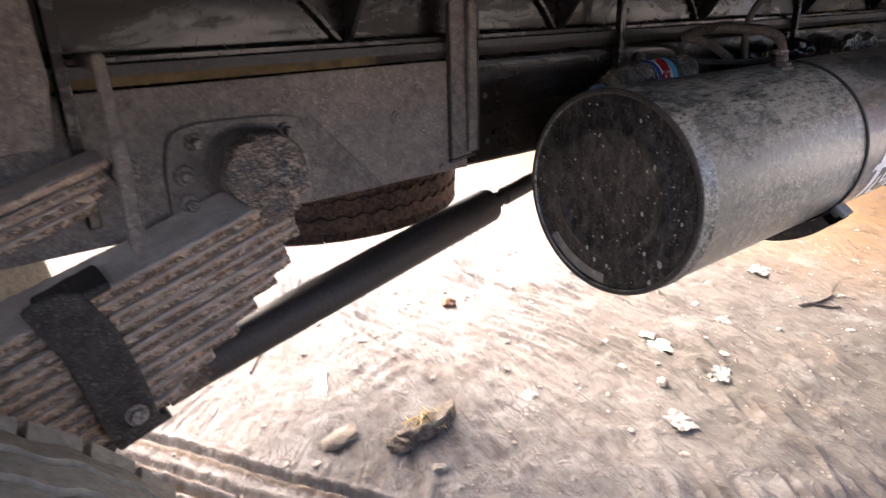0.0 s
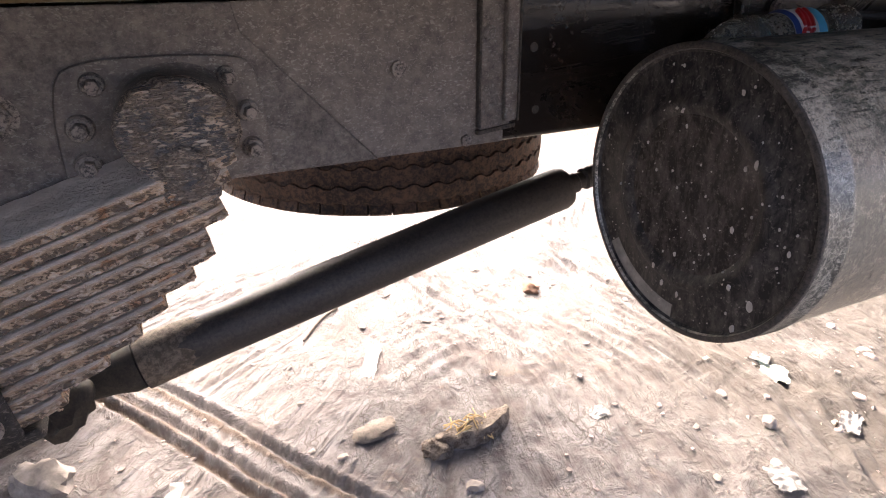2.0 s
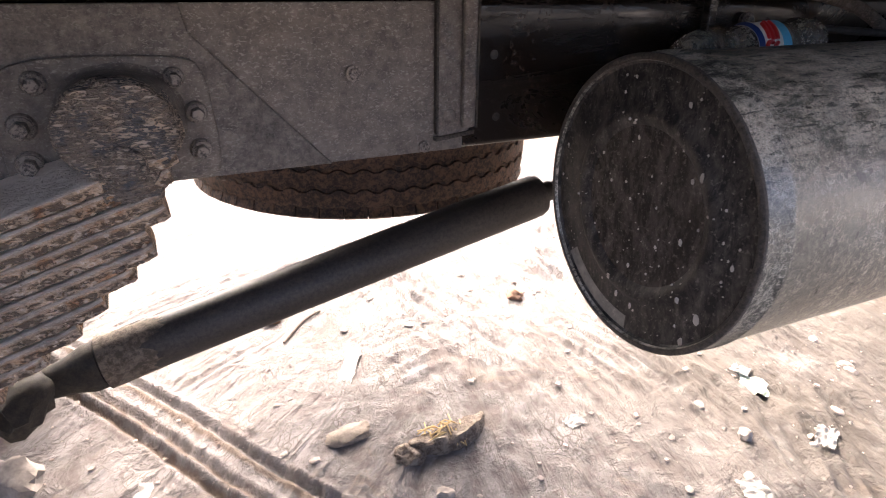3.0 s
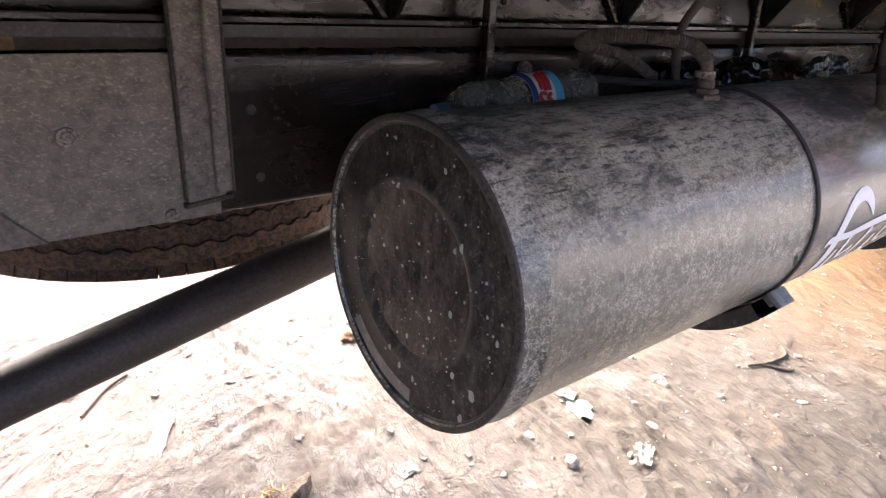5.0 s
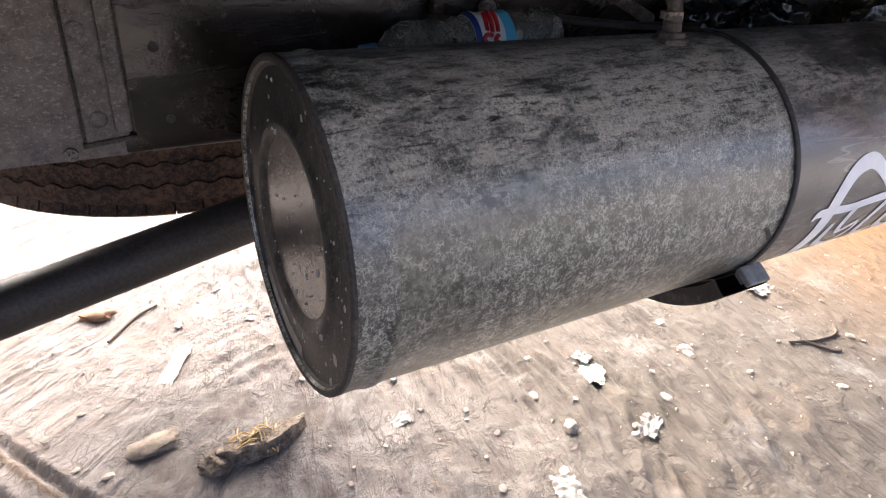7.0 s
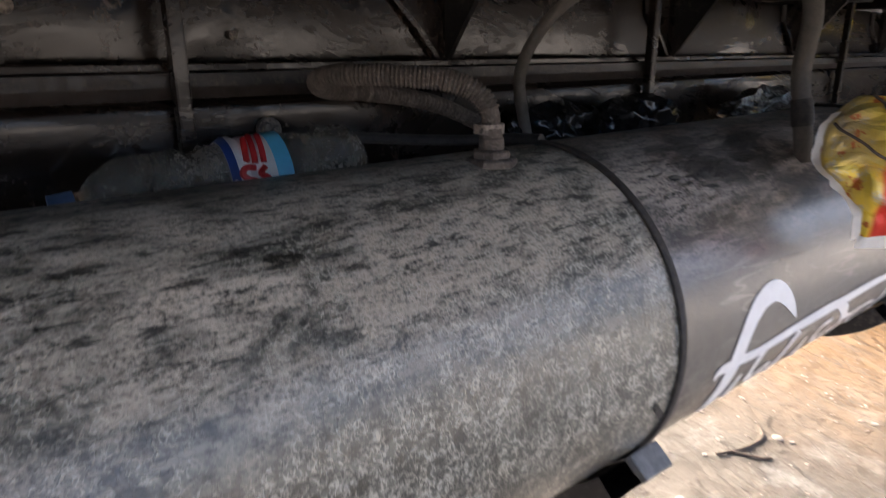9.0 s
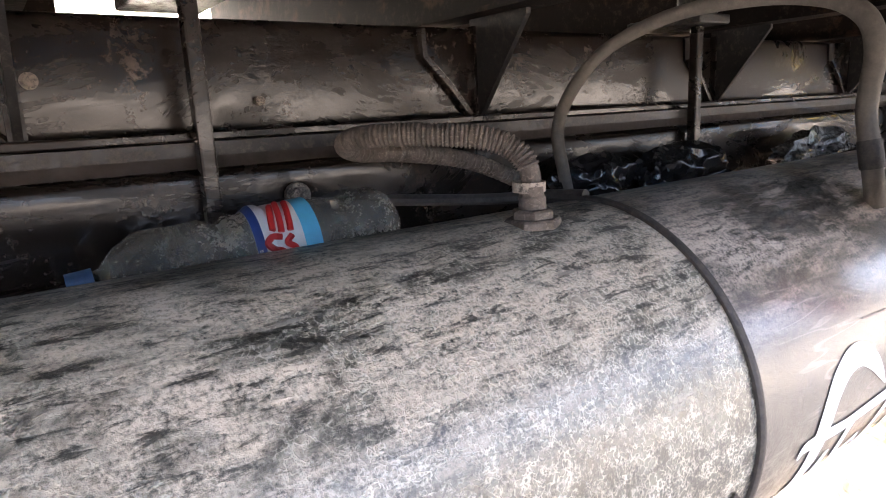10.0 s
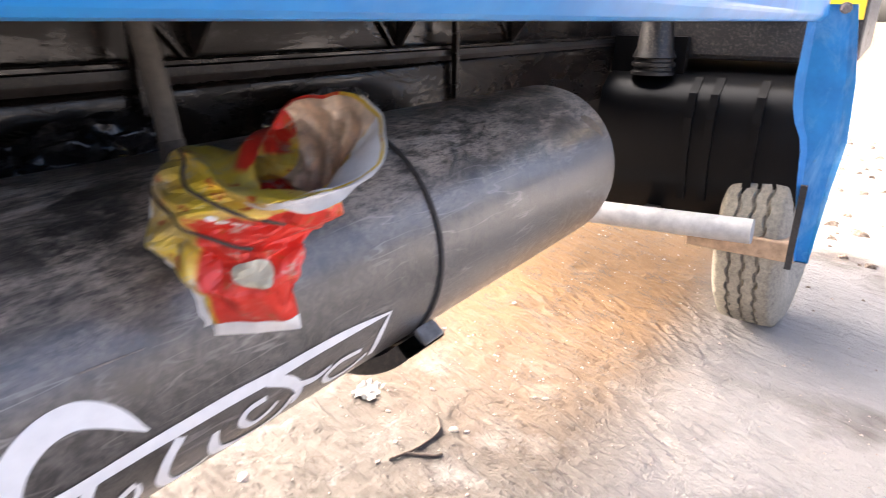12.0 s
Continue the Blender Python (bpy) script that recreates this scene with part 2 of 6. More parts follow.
def mud_flakes():
    """Dried mud in thin level flakes over a dark casting, blue-grey where it is bare."""
    m, nt, b = shader("spring_casting", 0.85, 0.0, 0.25)
    v = coords(nt, world_space=True)
    flake = grain(nt, coords(nt, (0.55, 1, 1.7), (0, 9, 0), True), 215, 3, 0.6, 0.8)
    big = grain(nt, v, 26, 5, 0.65)
    bare = mix(nt, ramp(nt, grain(nt, v, 40, 4, 0.6), 0.45, 0.6), (0.165, 0.135, 0.11), (0.095, 0.095, 0.098))
    edge = ramp(nt, calc(nt, "ADD", calc(nt, "MULTIPLY", flake, 0.8), calc(nt, "MULTIPLY", big, 0.2)), 0.50, 0.57)
    c = mix(nt, edge, bare, mix(nt, ramp(nt, big, 0.5, 0.68), (0.40, 0.335, 0.275), (0.52, 0.40, 0.29)))
    hole = ramp(nt, flake, 0.43, 0.34)
    c = mix(nt, calc(nt, "MULTIPLY", hole, 0.9), c, (0.028, 0.024, 0.021))
    nt.links.new(c, b.inputs["Base Color"])
    relief(nt, b, calc(nt, "ADD", calc(nt, "MULTIPLY", edge, 0.5), calc(nt, "MULTIPLY", flake, 0.5)), 1.0, 0.006)
    return m


def coord_x(nt, v):
    s = nt.nodes.new("ShaderNodeSeparateXYZ")
    nt.links.new(v, s.inputs[0])
    return s.outputs["X"]


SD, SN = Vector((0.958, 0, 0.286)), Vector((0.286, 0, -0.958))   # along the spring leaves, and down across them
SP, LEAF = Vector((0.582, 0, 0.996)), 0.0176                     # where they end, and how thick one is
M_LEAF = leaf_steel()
M_CASTING = mud_flakes()
M_BLUE = blue_enamel()
M_SUB = glossy_black()


def wrinkles(nt, vec, scale, width, level=0.5):
    """Thin wandering ridges, as on crazed or wrinkled paint."""
    n = nt.nodes.new("ShaderNodeMath")
    n.operation = "SUBTRACT"
    nt.links.new(grain(nt, vec, scale, 2, 0.5, 0.3), n.inputs[0])
    n.inputs[1].default_value = level
    a = nt.nodes.new("ShaderNodeMath")
    a.operation = "ABSOLUTE"
    nt.links.new(n.outputs[0], a.inputs[0])
    return ramp(nt, a.outputs[0], width, width * 0.25)


def lit_top_dust(nt, v, c, lo, hi, amount):
    """Brown dust in short streaks on what faces up, lightened as if better lit, with bare dark dashes between."""
    streak = grain(nt, coords(nt, (30, 125, 125), (0, 0, 10), True), 1.0, 5, 0.72, 0.5)
    blot = grain(nt, coords(nt, (8, 17, 17), (0, 0, 10), True), 1.0, 5, 0.7, 0.6)
    fine = grain(nt, v, 300, 3, 0.75)
    z = facing_up(nt)
    up = ramp(nt, z, lo, hi, 0.0, amount)
    dust = calc(nt, "MULTIPLY", up, ramp(nt, calc(nt, "ADD", calc(nt, "MULTIPLY", streak, 0.5), calc(nt, "MULTIPLY", fine, 0.5)), 0.40, 0.56))
    dust = calc(nt, "MULTIPLY", dust, ramp(nt, blot, 0.42, 0.55, 0.12, 1.0))
    # real dust, its colour lifted to stand for light on the tank top
    c = mix(nt, dust, c, mix(nt, blot, (0.45, 0.385, 0.322), (0.72, 0.63, 0.54)))
    bare = calc(nt, "MULTIPLY", ramp(nt, calc(nt, "ADD", calc(nt, "MULTIPLY", streak, 0.72), calc(nt, "MULTIPLY", blot, 0.28)), 0.475, 0.415, 0.0, 0.85), up)
    return mix(nt, bare, c, (0.020, 0.0175, 0.0155)), dust


def tank_paint():
    """Black enamel crazed all over in fine pale ridges of dust, thick in places and wiped in others, brown on top."""
    m, nt, b = shader("tank_paint", 0.38, 0.0, 0.5)
    v = coords(nt, world_space=True)
    fine, wide = grain(nt, v, 260, 3, 0.8), grain(nt, v, 60, 5, 0.8)
    big = grain(nt, v, 6, 5, 0.68, 0.8)
    ridge, curl = wrinkles(nt, v, 165, 0.06), wrinkles(nt, v, 85, 0.022)
    end = nt.nodes.new("ShaderNodeSeparateXYZ")
    nt.links.new(v, end.inputs[0])
    along = ramp(nt, end.outputs["X"], 1.235, 1.55, 0.6, 1.0)
    thick = calc(nt, "MULTIPLY", ramp(nt, big, 0.38, 0.53, 0.12, 1.0), along)
    c = mix(nt, ramp(nt, wide, 0.40, 0.62), (0.016, 0.017, 0.0145), (0.135, 0.135, 0.114))
    crust = calc(nt, "MULTIPLY", calc(nt, "MULTIPLY", ridge, ramp(nt, wide, 0.40, 0.54)), thick)
    c = mix(nt, crust, c, (0.58, 0.545, 0.48))
    c = mix(nt, calc(nt, "MULTIPLY", ramp(nt, fine, 0.56, 0.66), calc(nt, "MULTIPLY", thick, 0.8)), c, (0.40, 0.375, 0.33))
    c = mix(nt, calc(nt, "MULTIPLY", calc(nt, "MULTIPLY", curl, ramp(nt, wide, 0.45, 0.6)), calc(nt, "MULTIPLY", thick, 0.9)), c, (0.55, 0.525, 0.475))
    # bare round specks where the crust has flaked
    pits = ramp(nt, grain(nt, coords(nt, (1.6, 1, 1), (0, 0, 30), True), 42, 2, 0.5), 0.66, 0.70, 0.0, 0.85)
    c = mix(nt, pits, c, (0.022, 0.021, 0.020))
    c, dust = lit_top_dust(nt, v, c, 0.20, 0.75, 1.0)
    # long smears of pale cement wiped along the skin
    smear = ramp(nt, grain(nt, coords(nt, (11, 60, 60), (0, 0, 8), True), 1.0, 2, 0.4), 0.715, 0.735, 0.0, 0.75)
    c = mix(nt, smear, c, (0.24, 0.225, 0.20))
    # the underside is darker and brownish
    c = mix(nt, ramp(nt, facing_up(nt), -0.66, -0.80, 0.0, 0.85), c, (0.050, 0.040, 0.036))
    nt.links.new(c, b.inputs["Base Color"])
    nt.links.new(calc(nt, "ADD", ramp(nt, wide, 0.35, 0.65, 0.32, 0.46), calc(nt, "ADD", calc(nt, "MULTIPLY", dust, 0.4), calc(nt, "MULTIPLY", crust, 0.4))), b.inputs["Roughness"])
    b.inputs["Coat Roughness"].default_value, b.inputs["Coat Tint"].default_value = 0.27, (0.99, 1.0, 0.96, 1)
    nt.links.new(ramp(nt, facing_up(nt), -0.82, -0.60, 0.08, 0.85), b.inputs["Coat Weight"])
    hgt = calc(nt, "ADD", calc(nt, "MULTIPLY", fine, 0.25), calc(nt, "MULTIPLY", crust, 0.5))
    hgt = calc(nt, "SUBTRACT", calc(nt, "ADD", hgt, calc(nt, "MULTIPLY", dust, 0.25)), calc(nt, "MULTIPLY", pits, 0.2))
    relief(nt, b, hgt, 0.85, 0.0035)
    return m


def clean_tank_paint():
    """The lettered half: smoother black enamel, scuffed below, dusty on top, wiped beside the strap."""
    m, nt, b = shader("tank_enamel", 0.40, 0.0, 0.7)
    v = coords(nt, world_space=True)
    fine, wide = grain(nt, v, 200, 4, 0.8), grain(nt, v, 45, 6, 0.8, 0.6)
    scrape = wrinkles(nt, coords(nt, (5, 42, 42), (0, 0, -14), True), 1.0, 0.02)
    big = grain(nt, v, 6.5, 4, 0.6, 0.5)
    k = ramp(nt, calc(nt, "ADD", calc(nt, "MULTIPLY", wide, 0.55), calc(nt, "ADD", calc(nt, "MULTIPLY", fine, 0.25), calc(nt, "MULTIPLY", big, 0.20))), 0.46, 0.60)
    end = nt.nodes.new("ShaderNodeSeparateXYZ")
    nt.links.new(v, end.inputs[0])
    worn = ramp(nt, end.outputs["X"], 1.90, 1.96, 0.25, 1.0)
    c = mix(nt, calc(nt, "MULTIPLY", calc(nt, "MULTIPLY", k, 0.65), worn), (0.019, 0.0193, 0.020), (0.19, 0.172, 0.152))
    c = mix(nt, calc(nt, "MULTIPLY", calc(nt, "MULTIPLY", scrape, ramp(nt, big, 0.45, 0.58)), 0.4), c, (0.34, 0.32, 0.30))
    c, dust = lit_top_dust(nt, v, c, 0.30, 0.80, 0.72)
    b.inputs["Coat Weight"].default_value, b.inputs["Coat Roughness"].default_value = 0.8, 0.24
    nt.links.new(c, b.inputs["Base Color"])
    nt.links.new(calc(nt, "ADD", ramp(nt, k, 0, 1, 0.30, 0.6), calc(nt, "MULTIPLY", dust, 0.35)), b.inputs["Roughness"])
    relief(nt, b, calc(nt, "ADD", calc(nt, "MULTIPLY", fine, 0.5), calc(nt, "MULTIPLY", k, 0.5)), 0.35, 0.002)
    return m


def cap_paint(name, spec, smooth_, dull, film=0.0):
    """The end of the tank: black enamel with run marks under a thin dull film, its brown standing for reflected ground.
    """
    m, nt, b = shader(name, 0.42, 0.0, spec)
    v = coords(nt, world_space=True)
    runs = grain(nt, coords(nt, (1, 62, 30), world_space=True), 1.0, 5, 0.75, 0.4)
    fine = grain(nt, v, 170, 4, 0.75)
    base = mix(nt, ramp(nt, runs, 0.42, 0.68), (0.008, 0.008, 0.0085), (0.075, 0.067, 0.061))
    base = mix(nt, calc(nt, "MULTIPLY", ramp(nt, fine, 0.56, 0.68), 0.5), base, (0.20, 0.18, 0.165))
    # brown mixed in to put the ground's reflection into the disc colour
    base = mix(nt, film, base, (0.13, 0.098, 0.084))
    nt.links.new(base, b.inputs["Base Color"])
    nt.links.new(ramp(nt, runs, 0.3, 0.7, smooth_, dull), b.inputs["Roughness"])
    relief(nt, b, fine, 0.15, 0.002)
    return m


RUT = 0.8695 * 0.41 + 0.4937 * 2.165  # where the first wheel rut runs


def strokes(nt, along, across, turn):
    """World coordinates stretched along a level direction, turned in degrees from the x axis."""
    mp = nt.nodes.new("ShaderNodeMapping")
    mp.vector_type = "TEXTURE"
    mp.inputs["Scale"].default_value = (1 / along, 1 / across, 1)
    mp.inputs["Rotation"].default_value = (0, 0, radians(turn))
    nt.links.new(nt.nodes.new("ShaderNodeNewGeometry").outputs["Position"], mp.inputs[0])
    return mp.outputs[0]


def sand():
    """Trodden sand and dry mud: pale crusts, brown scuffs, rust-orange stains, grit, and stained wheel ruts."""
    m, nt, b = shader("sand", 0.95, 0.0, 0.1)
    v = coords(nt, world_space=True)
    s = nt.nodes.new("ShaderNodeSeparateXYZ")
    nt.links.new(v, s.inputs[0])
    big, mid = grain(nt, v, 1.1, 4, 0.6, 0.4), grain(nt, v, 7, 6, 0.7, 0.5)
    zone = ramp(nt, calc(nt, "ADD", calc(nt, "MULTIPLY", s.outputs["X"], 0.3), calc(nt, "MULTIPLY", big, 0.5)), 0.50, 0.72)
    side = nt.nodes.new("ShaderNodeMix")
    nt.links.new(zone, side.inputs["Factor"])
    nt.links.new(grain(nt, strokes(nt, 3.2, 24, 42), 1.0, 3, 0.5, 0.8), side.inputs["A"])
    nt.links.new(grain(nt, strokes(nt, 4.0, 21, 74), 1.0, 3, 0.5, 1.0), side.inputs["B"])
    scuff = side.outputs["Result"]
    cross = grain(nt, strokes(nt, 4.0, 13, 12), 1.0, 4, 0.55, 1.4)
    grit, tiny = grain(nt, v, 60, 5, 0.78), grain(nt, v, 260, 2, 0.65)
    c = mix(nt, ramp(nt, mid, 0.38, 0.60), (0.126, 0.110, 0.104), (0.224, 0.211, 0.209))
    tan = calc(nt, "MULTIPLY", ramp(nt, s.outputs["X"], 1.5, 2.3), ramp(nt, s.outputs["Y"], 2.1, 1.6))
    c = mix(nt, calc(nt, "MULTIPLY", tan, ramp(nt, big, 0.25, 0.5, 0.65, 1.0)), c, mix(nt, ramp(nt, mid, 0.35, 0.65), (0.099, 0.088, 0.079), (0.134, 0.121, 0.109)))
    c = mix(nt, calc(nt, "MULTIPLY", ramp(nt, grain(nt, v, 4.5, 5, 0.7), 0.55, 0.70), 0.55), c, (0.276, 0.264, 0.260))
    c = mix(nt, calc(nt, "MULTIPLY", ramp(nt, grain(nt, v, 3.1, 6, 0.75, 1.0), 0.58, 0.68), 0.5), c, (0.216, 0.170, 0.136))
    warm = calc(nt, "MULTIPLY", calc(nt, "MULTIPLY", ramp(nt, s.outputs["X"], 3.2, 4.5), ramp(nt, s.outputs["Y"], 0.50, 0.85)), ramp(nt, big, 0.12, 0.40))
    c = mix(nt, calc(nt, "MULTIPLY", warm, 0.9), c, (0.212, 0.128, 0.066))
    # darker crease lines put the relief's shade into the sand colour
    creases = None
    for f, w in ((scuff, 0.018), (cross, 0.012)):
        n = nt.nodes.new("ShaderNodeMath")
        n.operation = "SUBTRACT"
        nt.links.new(f, n.inputs[0])
        n.inputs[1].default_value = 0.55
        a = nt.nodes.new("ShaderNodeMath")
        a.operation = "ABSOLUTE"
        nt.links.new(n.outputs[0], a.inputs[0])
        one = ramp(nt, a.outputs[0], w, w * 0.25)
        creases = one if creases is None else calc(nt, "MAXIMUM", creases, one)
    c = mix(nt, calc(nt, "MULTIPLY", ramp(nt, scuff, 0.54, 0.62), 0.2), c, (0.187, 0.163, 0.146))
    c = mix(nt, calc(nt, "MULTIPLY", creases, calc(nt, "MULTIPLY", ramp(nt, mid, 0.48, 0.58), 0.65)), c, (0.104, 0.100, 0.087))
    c = mix(nt, calc(nt, "MULTIPLY", ramp(nt, grit, 0.58, 0.68), 0.4), c, (0.130, 0.112, 0.101))
    c = mix(nt, calc(nt, "MULTIPLY", ramp(nt, tiny, 0.58, 0.72), 0.10), c, (0.105, 0.087, 0.079))
    # damp brown sand turned up in the ruts
    across = nt.nodes.new("ShaderNodeVectorMath")
    across.operation = "DOT_PRODUCT"
    nt.links.new(v, across.inputs[0])
    across.inputs[1].default_value = (0.8695, 0.4937, 0)
    wob = nt.nodes.new("ShaderNodeMath")
    wob.operation = "MULTIPLY_ADD"
    nt.links.new(grain(nt, v, 14, 4, 0.7), wob.inputs[0])
    wob.inputs[1].default_value = 0.045
    nt.links.new(across.outputs["Value"], wob.inputs[2])
    rut = None
    for off in (0.000, 0.038, 0.121):
        n = nt.nodes.new("ShaderNodeMath")
        n.operation = "SUBTRACT"
        nt.links.new(wob.outputs[0], n.inputs[0])
        n.inputs[1].default_value = RUT + off + 0.022
        a = nt.nodes.new("ShaderNodeMath")
        a.operation = "ABSOLUTE"
        nt.links.new(n.outputs[0], a.inputs[0])
        one = ramp(nt, a.outputs[0], 0.015, 0.005)
        rut = one if rut is None else calc(nt, "MAXIMUM", rut, one)
    rut = calc(nt, "MULTIPLY", rut, calc(nt, "MULTIPLY", ramp(nt, s.outputs["Y"], 2.75, 2.55), ramp(nt, s.outputs["Y"], 1.05, 1.3)))
    c = mix(nt, calc(nt, "MULTIPLY", rut, 0.85), c, (0.125, 0.096, 0.077))
    h = calc(nt, "ADD", calc(nt, "MULTIPLY", scuff, 0.75), calc(nt, "ADD", calc(nt, "MULTIPLY", grit, 0.19), calc(nt, "MULTIPLY", tiny, 0.03)))
    h = calc(nt, "SUBTRACT", h, calc(nt, "MULTIPLY", creases, 0.04))
    # thin broken crusts: plates of uneven height, crevice shade coloured into the seams between
    warp = nt.nodes.new("ShaderNodeTexNoise")
    warp.inputs["Scale"].default_value = 9.0
    nt.links.new(v, warp.inputs["Vector"])
    bent = nt.nodes.new("ShaderNodeVectorMath")
    bent.operation = "MULTIPLY_ADD"
    nt.links.new(warp.outputs["Color"], bent.inputs[0])
    bent.inputs[1].default_value = (0.12, 0.12, 0.12)
    nt.links.new(strokes(nt, 0.6, 1.5, 60), bent.inputs[2])
    for scale, amount in ((20.0, 0.50), (55.0, 0.15)):
        cell = nt.nodes.new("ShaderNodeTexVoronoi")
        cell.inputs["Scale"].default_value = scale
        nt.links.new(bent.outputs[0], cell.inputs["Vector"])
        high = nt.nodes.new("ShaderNodeSeparateColor")
        nt.links.new(cell.outputs["Color"], high.inputs[0])
        seam = nt.nodes.new("ShaderNodeTexVoronoi")
        seam.feature = "DISTANCE_TO_EDGE"
        seam.inputs["Scale"].default_value = scale
        nt.links.new(bent.outputs[0], seam.inputs["Vector"])
        here = calc(nt, "MULTIPLY", ramp(nt, mid, 0.42, 0.56), amount)
        h = calc(nt, "ADD", h, calc(nt, "MULTIPLY", calc(nt, "MULTIPLY", ramp(nt, high.outputs[0], 0, 1), here), 0.5))
        c = mix(nt, calc(nt, "MULTIPLY", calc(nt, "MULTIPLY", ramp(nt, seam.outputs["Distance"], 0.09, 0.02), calc(nt, "GREATER_THAN", high.outputs[0], 0.55)), ramp(nt, mid, 0.50, 0.58, 0.0, 0.7)), c, (0.105, 0.087, 0.077))
    # ground turns paler in patches towards the near side
    near_pale = calc(nt, "MULTIPLY", calc(nt, "MULTIPLY", ramp(nt, s.outputs["X"], 2.6, 3.3), ramp(nt, s.outputs["Y"], 0.75, 0.35)), ramp(nt, big, 0.36, 0.50))
    c = mix(nt, calc(nt, "MULTIPLY", near_pale, 0.75), c, (0.306, 0.294, 0.287))
    nt.links.new(c, b.inputs["Base Color"])
    relief(nt, b, h, 1.0, 0.030)
    return m


def clear_plastic():
    """Clear thin plastic, hazed and dusted in patches, with sharp crush creases."""
    m, nt, b = shader("bottle_plastic", 0.15, 0.0, 0.3)
    b.inputs["IOR"].default_value = 1.25
    v = coords(nt, world_space=True)
    f = calc(nt, "ADD", calc(nt, "MULTIPLY", grain(nt, v, 18, 4, 0.6), 0.5), calc(nt, "MULTIPLY", grain(nt, v, 190, 4, 0.75), 0.5))
    f = ramp(nt, f, 0.44, 0.68, 0.10, 0.8)
    nt.links.new(mix(nt, f, (0.62, 0.58, 0.50), (0.24, 0.21, 0.175)), b.inputs["Base Color"])
    nt.links.new(ramp(nt, f, 0, 1, 0.95, 0.35), b.inputs["Transmission Weight"])
    nt.links.new(ramp(nt, f, 0, 1, 0.08, 0.5), b.inputs["Roughness"])
    relief(nt, b, calc(nt, "MULTIPLY", wrinkles(nt, v, 22, 0.05), 0.6), 0.25, 0.004)
    return m


def bin_film():
    m, nt, b = shader("black_film", 0.20, 0.0, 0.5)
    v = coords(nt, world_space=True)
    f = grain(nt, v, 25, 5, 0.7)
    nt.links.new(mix(nt, ramp(nt, f, 0.5, 0.75), (0.012, 0.012, 0.013), (0.085, 0.076, 0.068)), b.inputs["Base Color"])
    relief(nt, b, f, 0.12, 0.006)
    return m


def packet_print():
    """A printed crisp packet: yellow foil with red fields and a dirty bloom."""
    m, nt, b = shader("packet_foil", 0.38, 0.15, 0.6)
    v = coords(nt)
    s = nt.nodes.new("ShaderNodeSeparateXYZ")
    nt.links.new(v, s.inputs[0])
    f = grain(nt, v, 16, 4, 0.6, 0.8)
    c = mix(nt, ramp(nt, f, 0.4, 0.62), (0.90, 0.64, 0.06), (0.70, 0.52, 0.17))
    edge = nt.nodes.new("ShaderNodeMath")
    edge.operation = "MULTIPLY_ADD"
    nt.links.new(grain(nt, v, 22, 3, 0.6), edge.inputs[0])
    edge.inputs[1].default_value = 0.05
    nt.links.new(s.outputs["Z"], edge.inputs[2])
    low = calc(nt, "MULTIPLY", ramp(nt, edge.outputs[0], 0.172, 0.168), ramp(nt, s.outputs["X"], -0.016, -0.010))
    lean = nt.nodes.new("ShaderNodeMath")
    lean.operation = "SUBTRACT"
    nt.links.new(edge.outputs[0], lean.inputs[0])
    nt.links.new(s.outputs["X"], lean.inputs[1])
    band = calc(nt, "MULTIPLY", ramp(nt, lean.outputs[0], 0.164, 0.168), calc(nt, "MULTIPLY", ramp(nt, s.outputs["X"], 0.016, 0.022), ramp(nt, s.outputs["Z"], 0.176, 0.181)))
    c = mix(nt, calc(nt, "MULTIPLY", calc(nt, "MULTIPLY", ramp(nt, s.outputs["X"], -0.02, -0.05), ramp(nt, s.outputs["Z"], 0.12, 0.16)), 0.6), c, (0.56, 0.48, 0.31))
    c = mix(nt, calc(nt, "MAXIMUM", low, band), c, (0.74, 0.045, 0.028))
    c = mix(nt, calc(nt, "MULTIPLY", ramp(nt, grain(nt, v, 40, 4, 0.7), 0.59, 0.63), 0.9), c, (0.55, 0.10, 0.02))
    c = mix(nt, calc(nt, "MULTIPLY", ramp(nt, grain(nt, v, 27, 5, 0.75, 1.0), 0.56, 0.64), 0.75), c, (0.58, 0.52, 0.42))
    c = mix(nt, calc(nt, "MULTIPLY", ramp(nt, grain(nt, v, 19, 5, 0.75, 1.5), 0.60, 0.70), 0.5), c, (0.18, 0.13, 0.08))
    nt.links.new(c, b.inputs["Base Color"])
    relief(nt, b, f, 0.4, 0.006)
    return m


M_TANK, M_ENAMEL, M_SAND = tank_paint(), clean_tank_paint(), sand()
M_CAP, M_DISC = cap_paint("tank_end_paint", 0.22, 0.34, 0.6), cap_paint("tank_disc_paint", 0.27, 0.20, 0.28, 0.09)
M_BOTTLE, M_FILM, M_PACKET = clear_plastic(), bin_film(), packet_print()
M_SEAL = plain("seal_white", (0.84, 0.82, 0.78), 0.5, 0.12, 30)
M_LINING = plain("packet_lining", (0.74, 0.57, 0.40), 0.4, 0.35, 40, 0.15)
M_STONE = plain("stone", (0.26, 0.228, 0.20), 0.9, 0.25, 40, bump=0.6)
M_CRUST = plain("mud_crust", (0.33, 0.278, 0.245), 0.95, 0.25, 60, bump=0.5)
M_ROUNDEL = plain("cream_print", (0.60, 0.56, 0.42), 0.5, 0.15, 60)
M_LUG = plain("galvanised", (0.19, 0.185, 0.175), 0.5, 0.25, 60, 0.3)
M_CLOD = dusty("clod", (0.085, 0.062, 0.047), (0.22, 0.18, 0.145), 0.66, 50, 20, 0.95, 0.9)
M_BRICK = plain("brick_clay", (0.20, 0.115, 0.075), 0.9, 0.2, 50, bump=0.5)
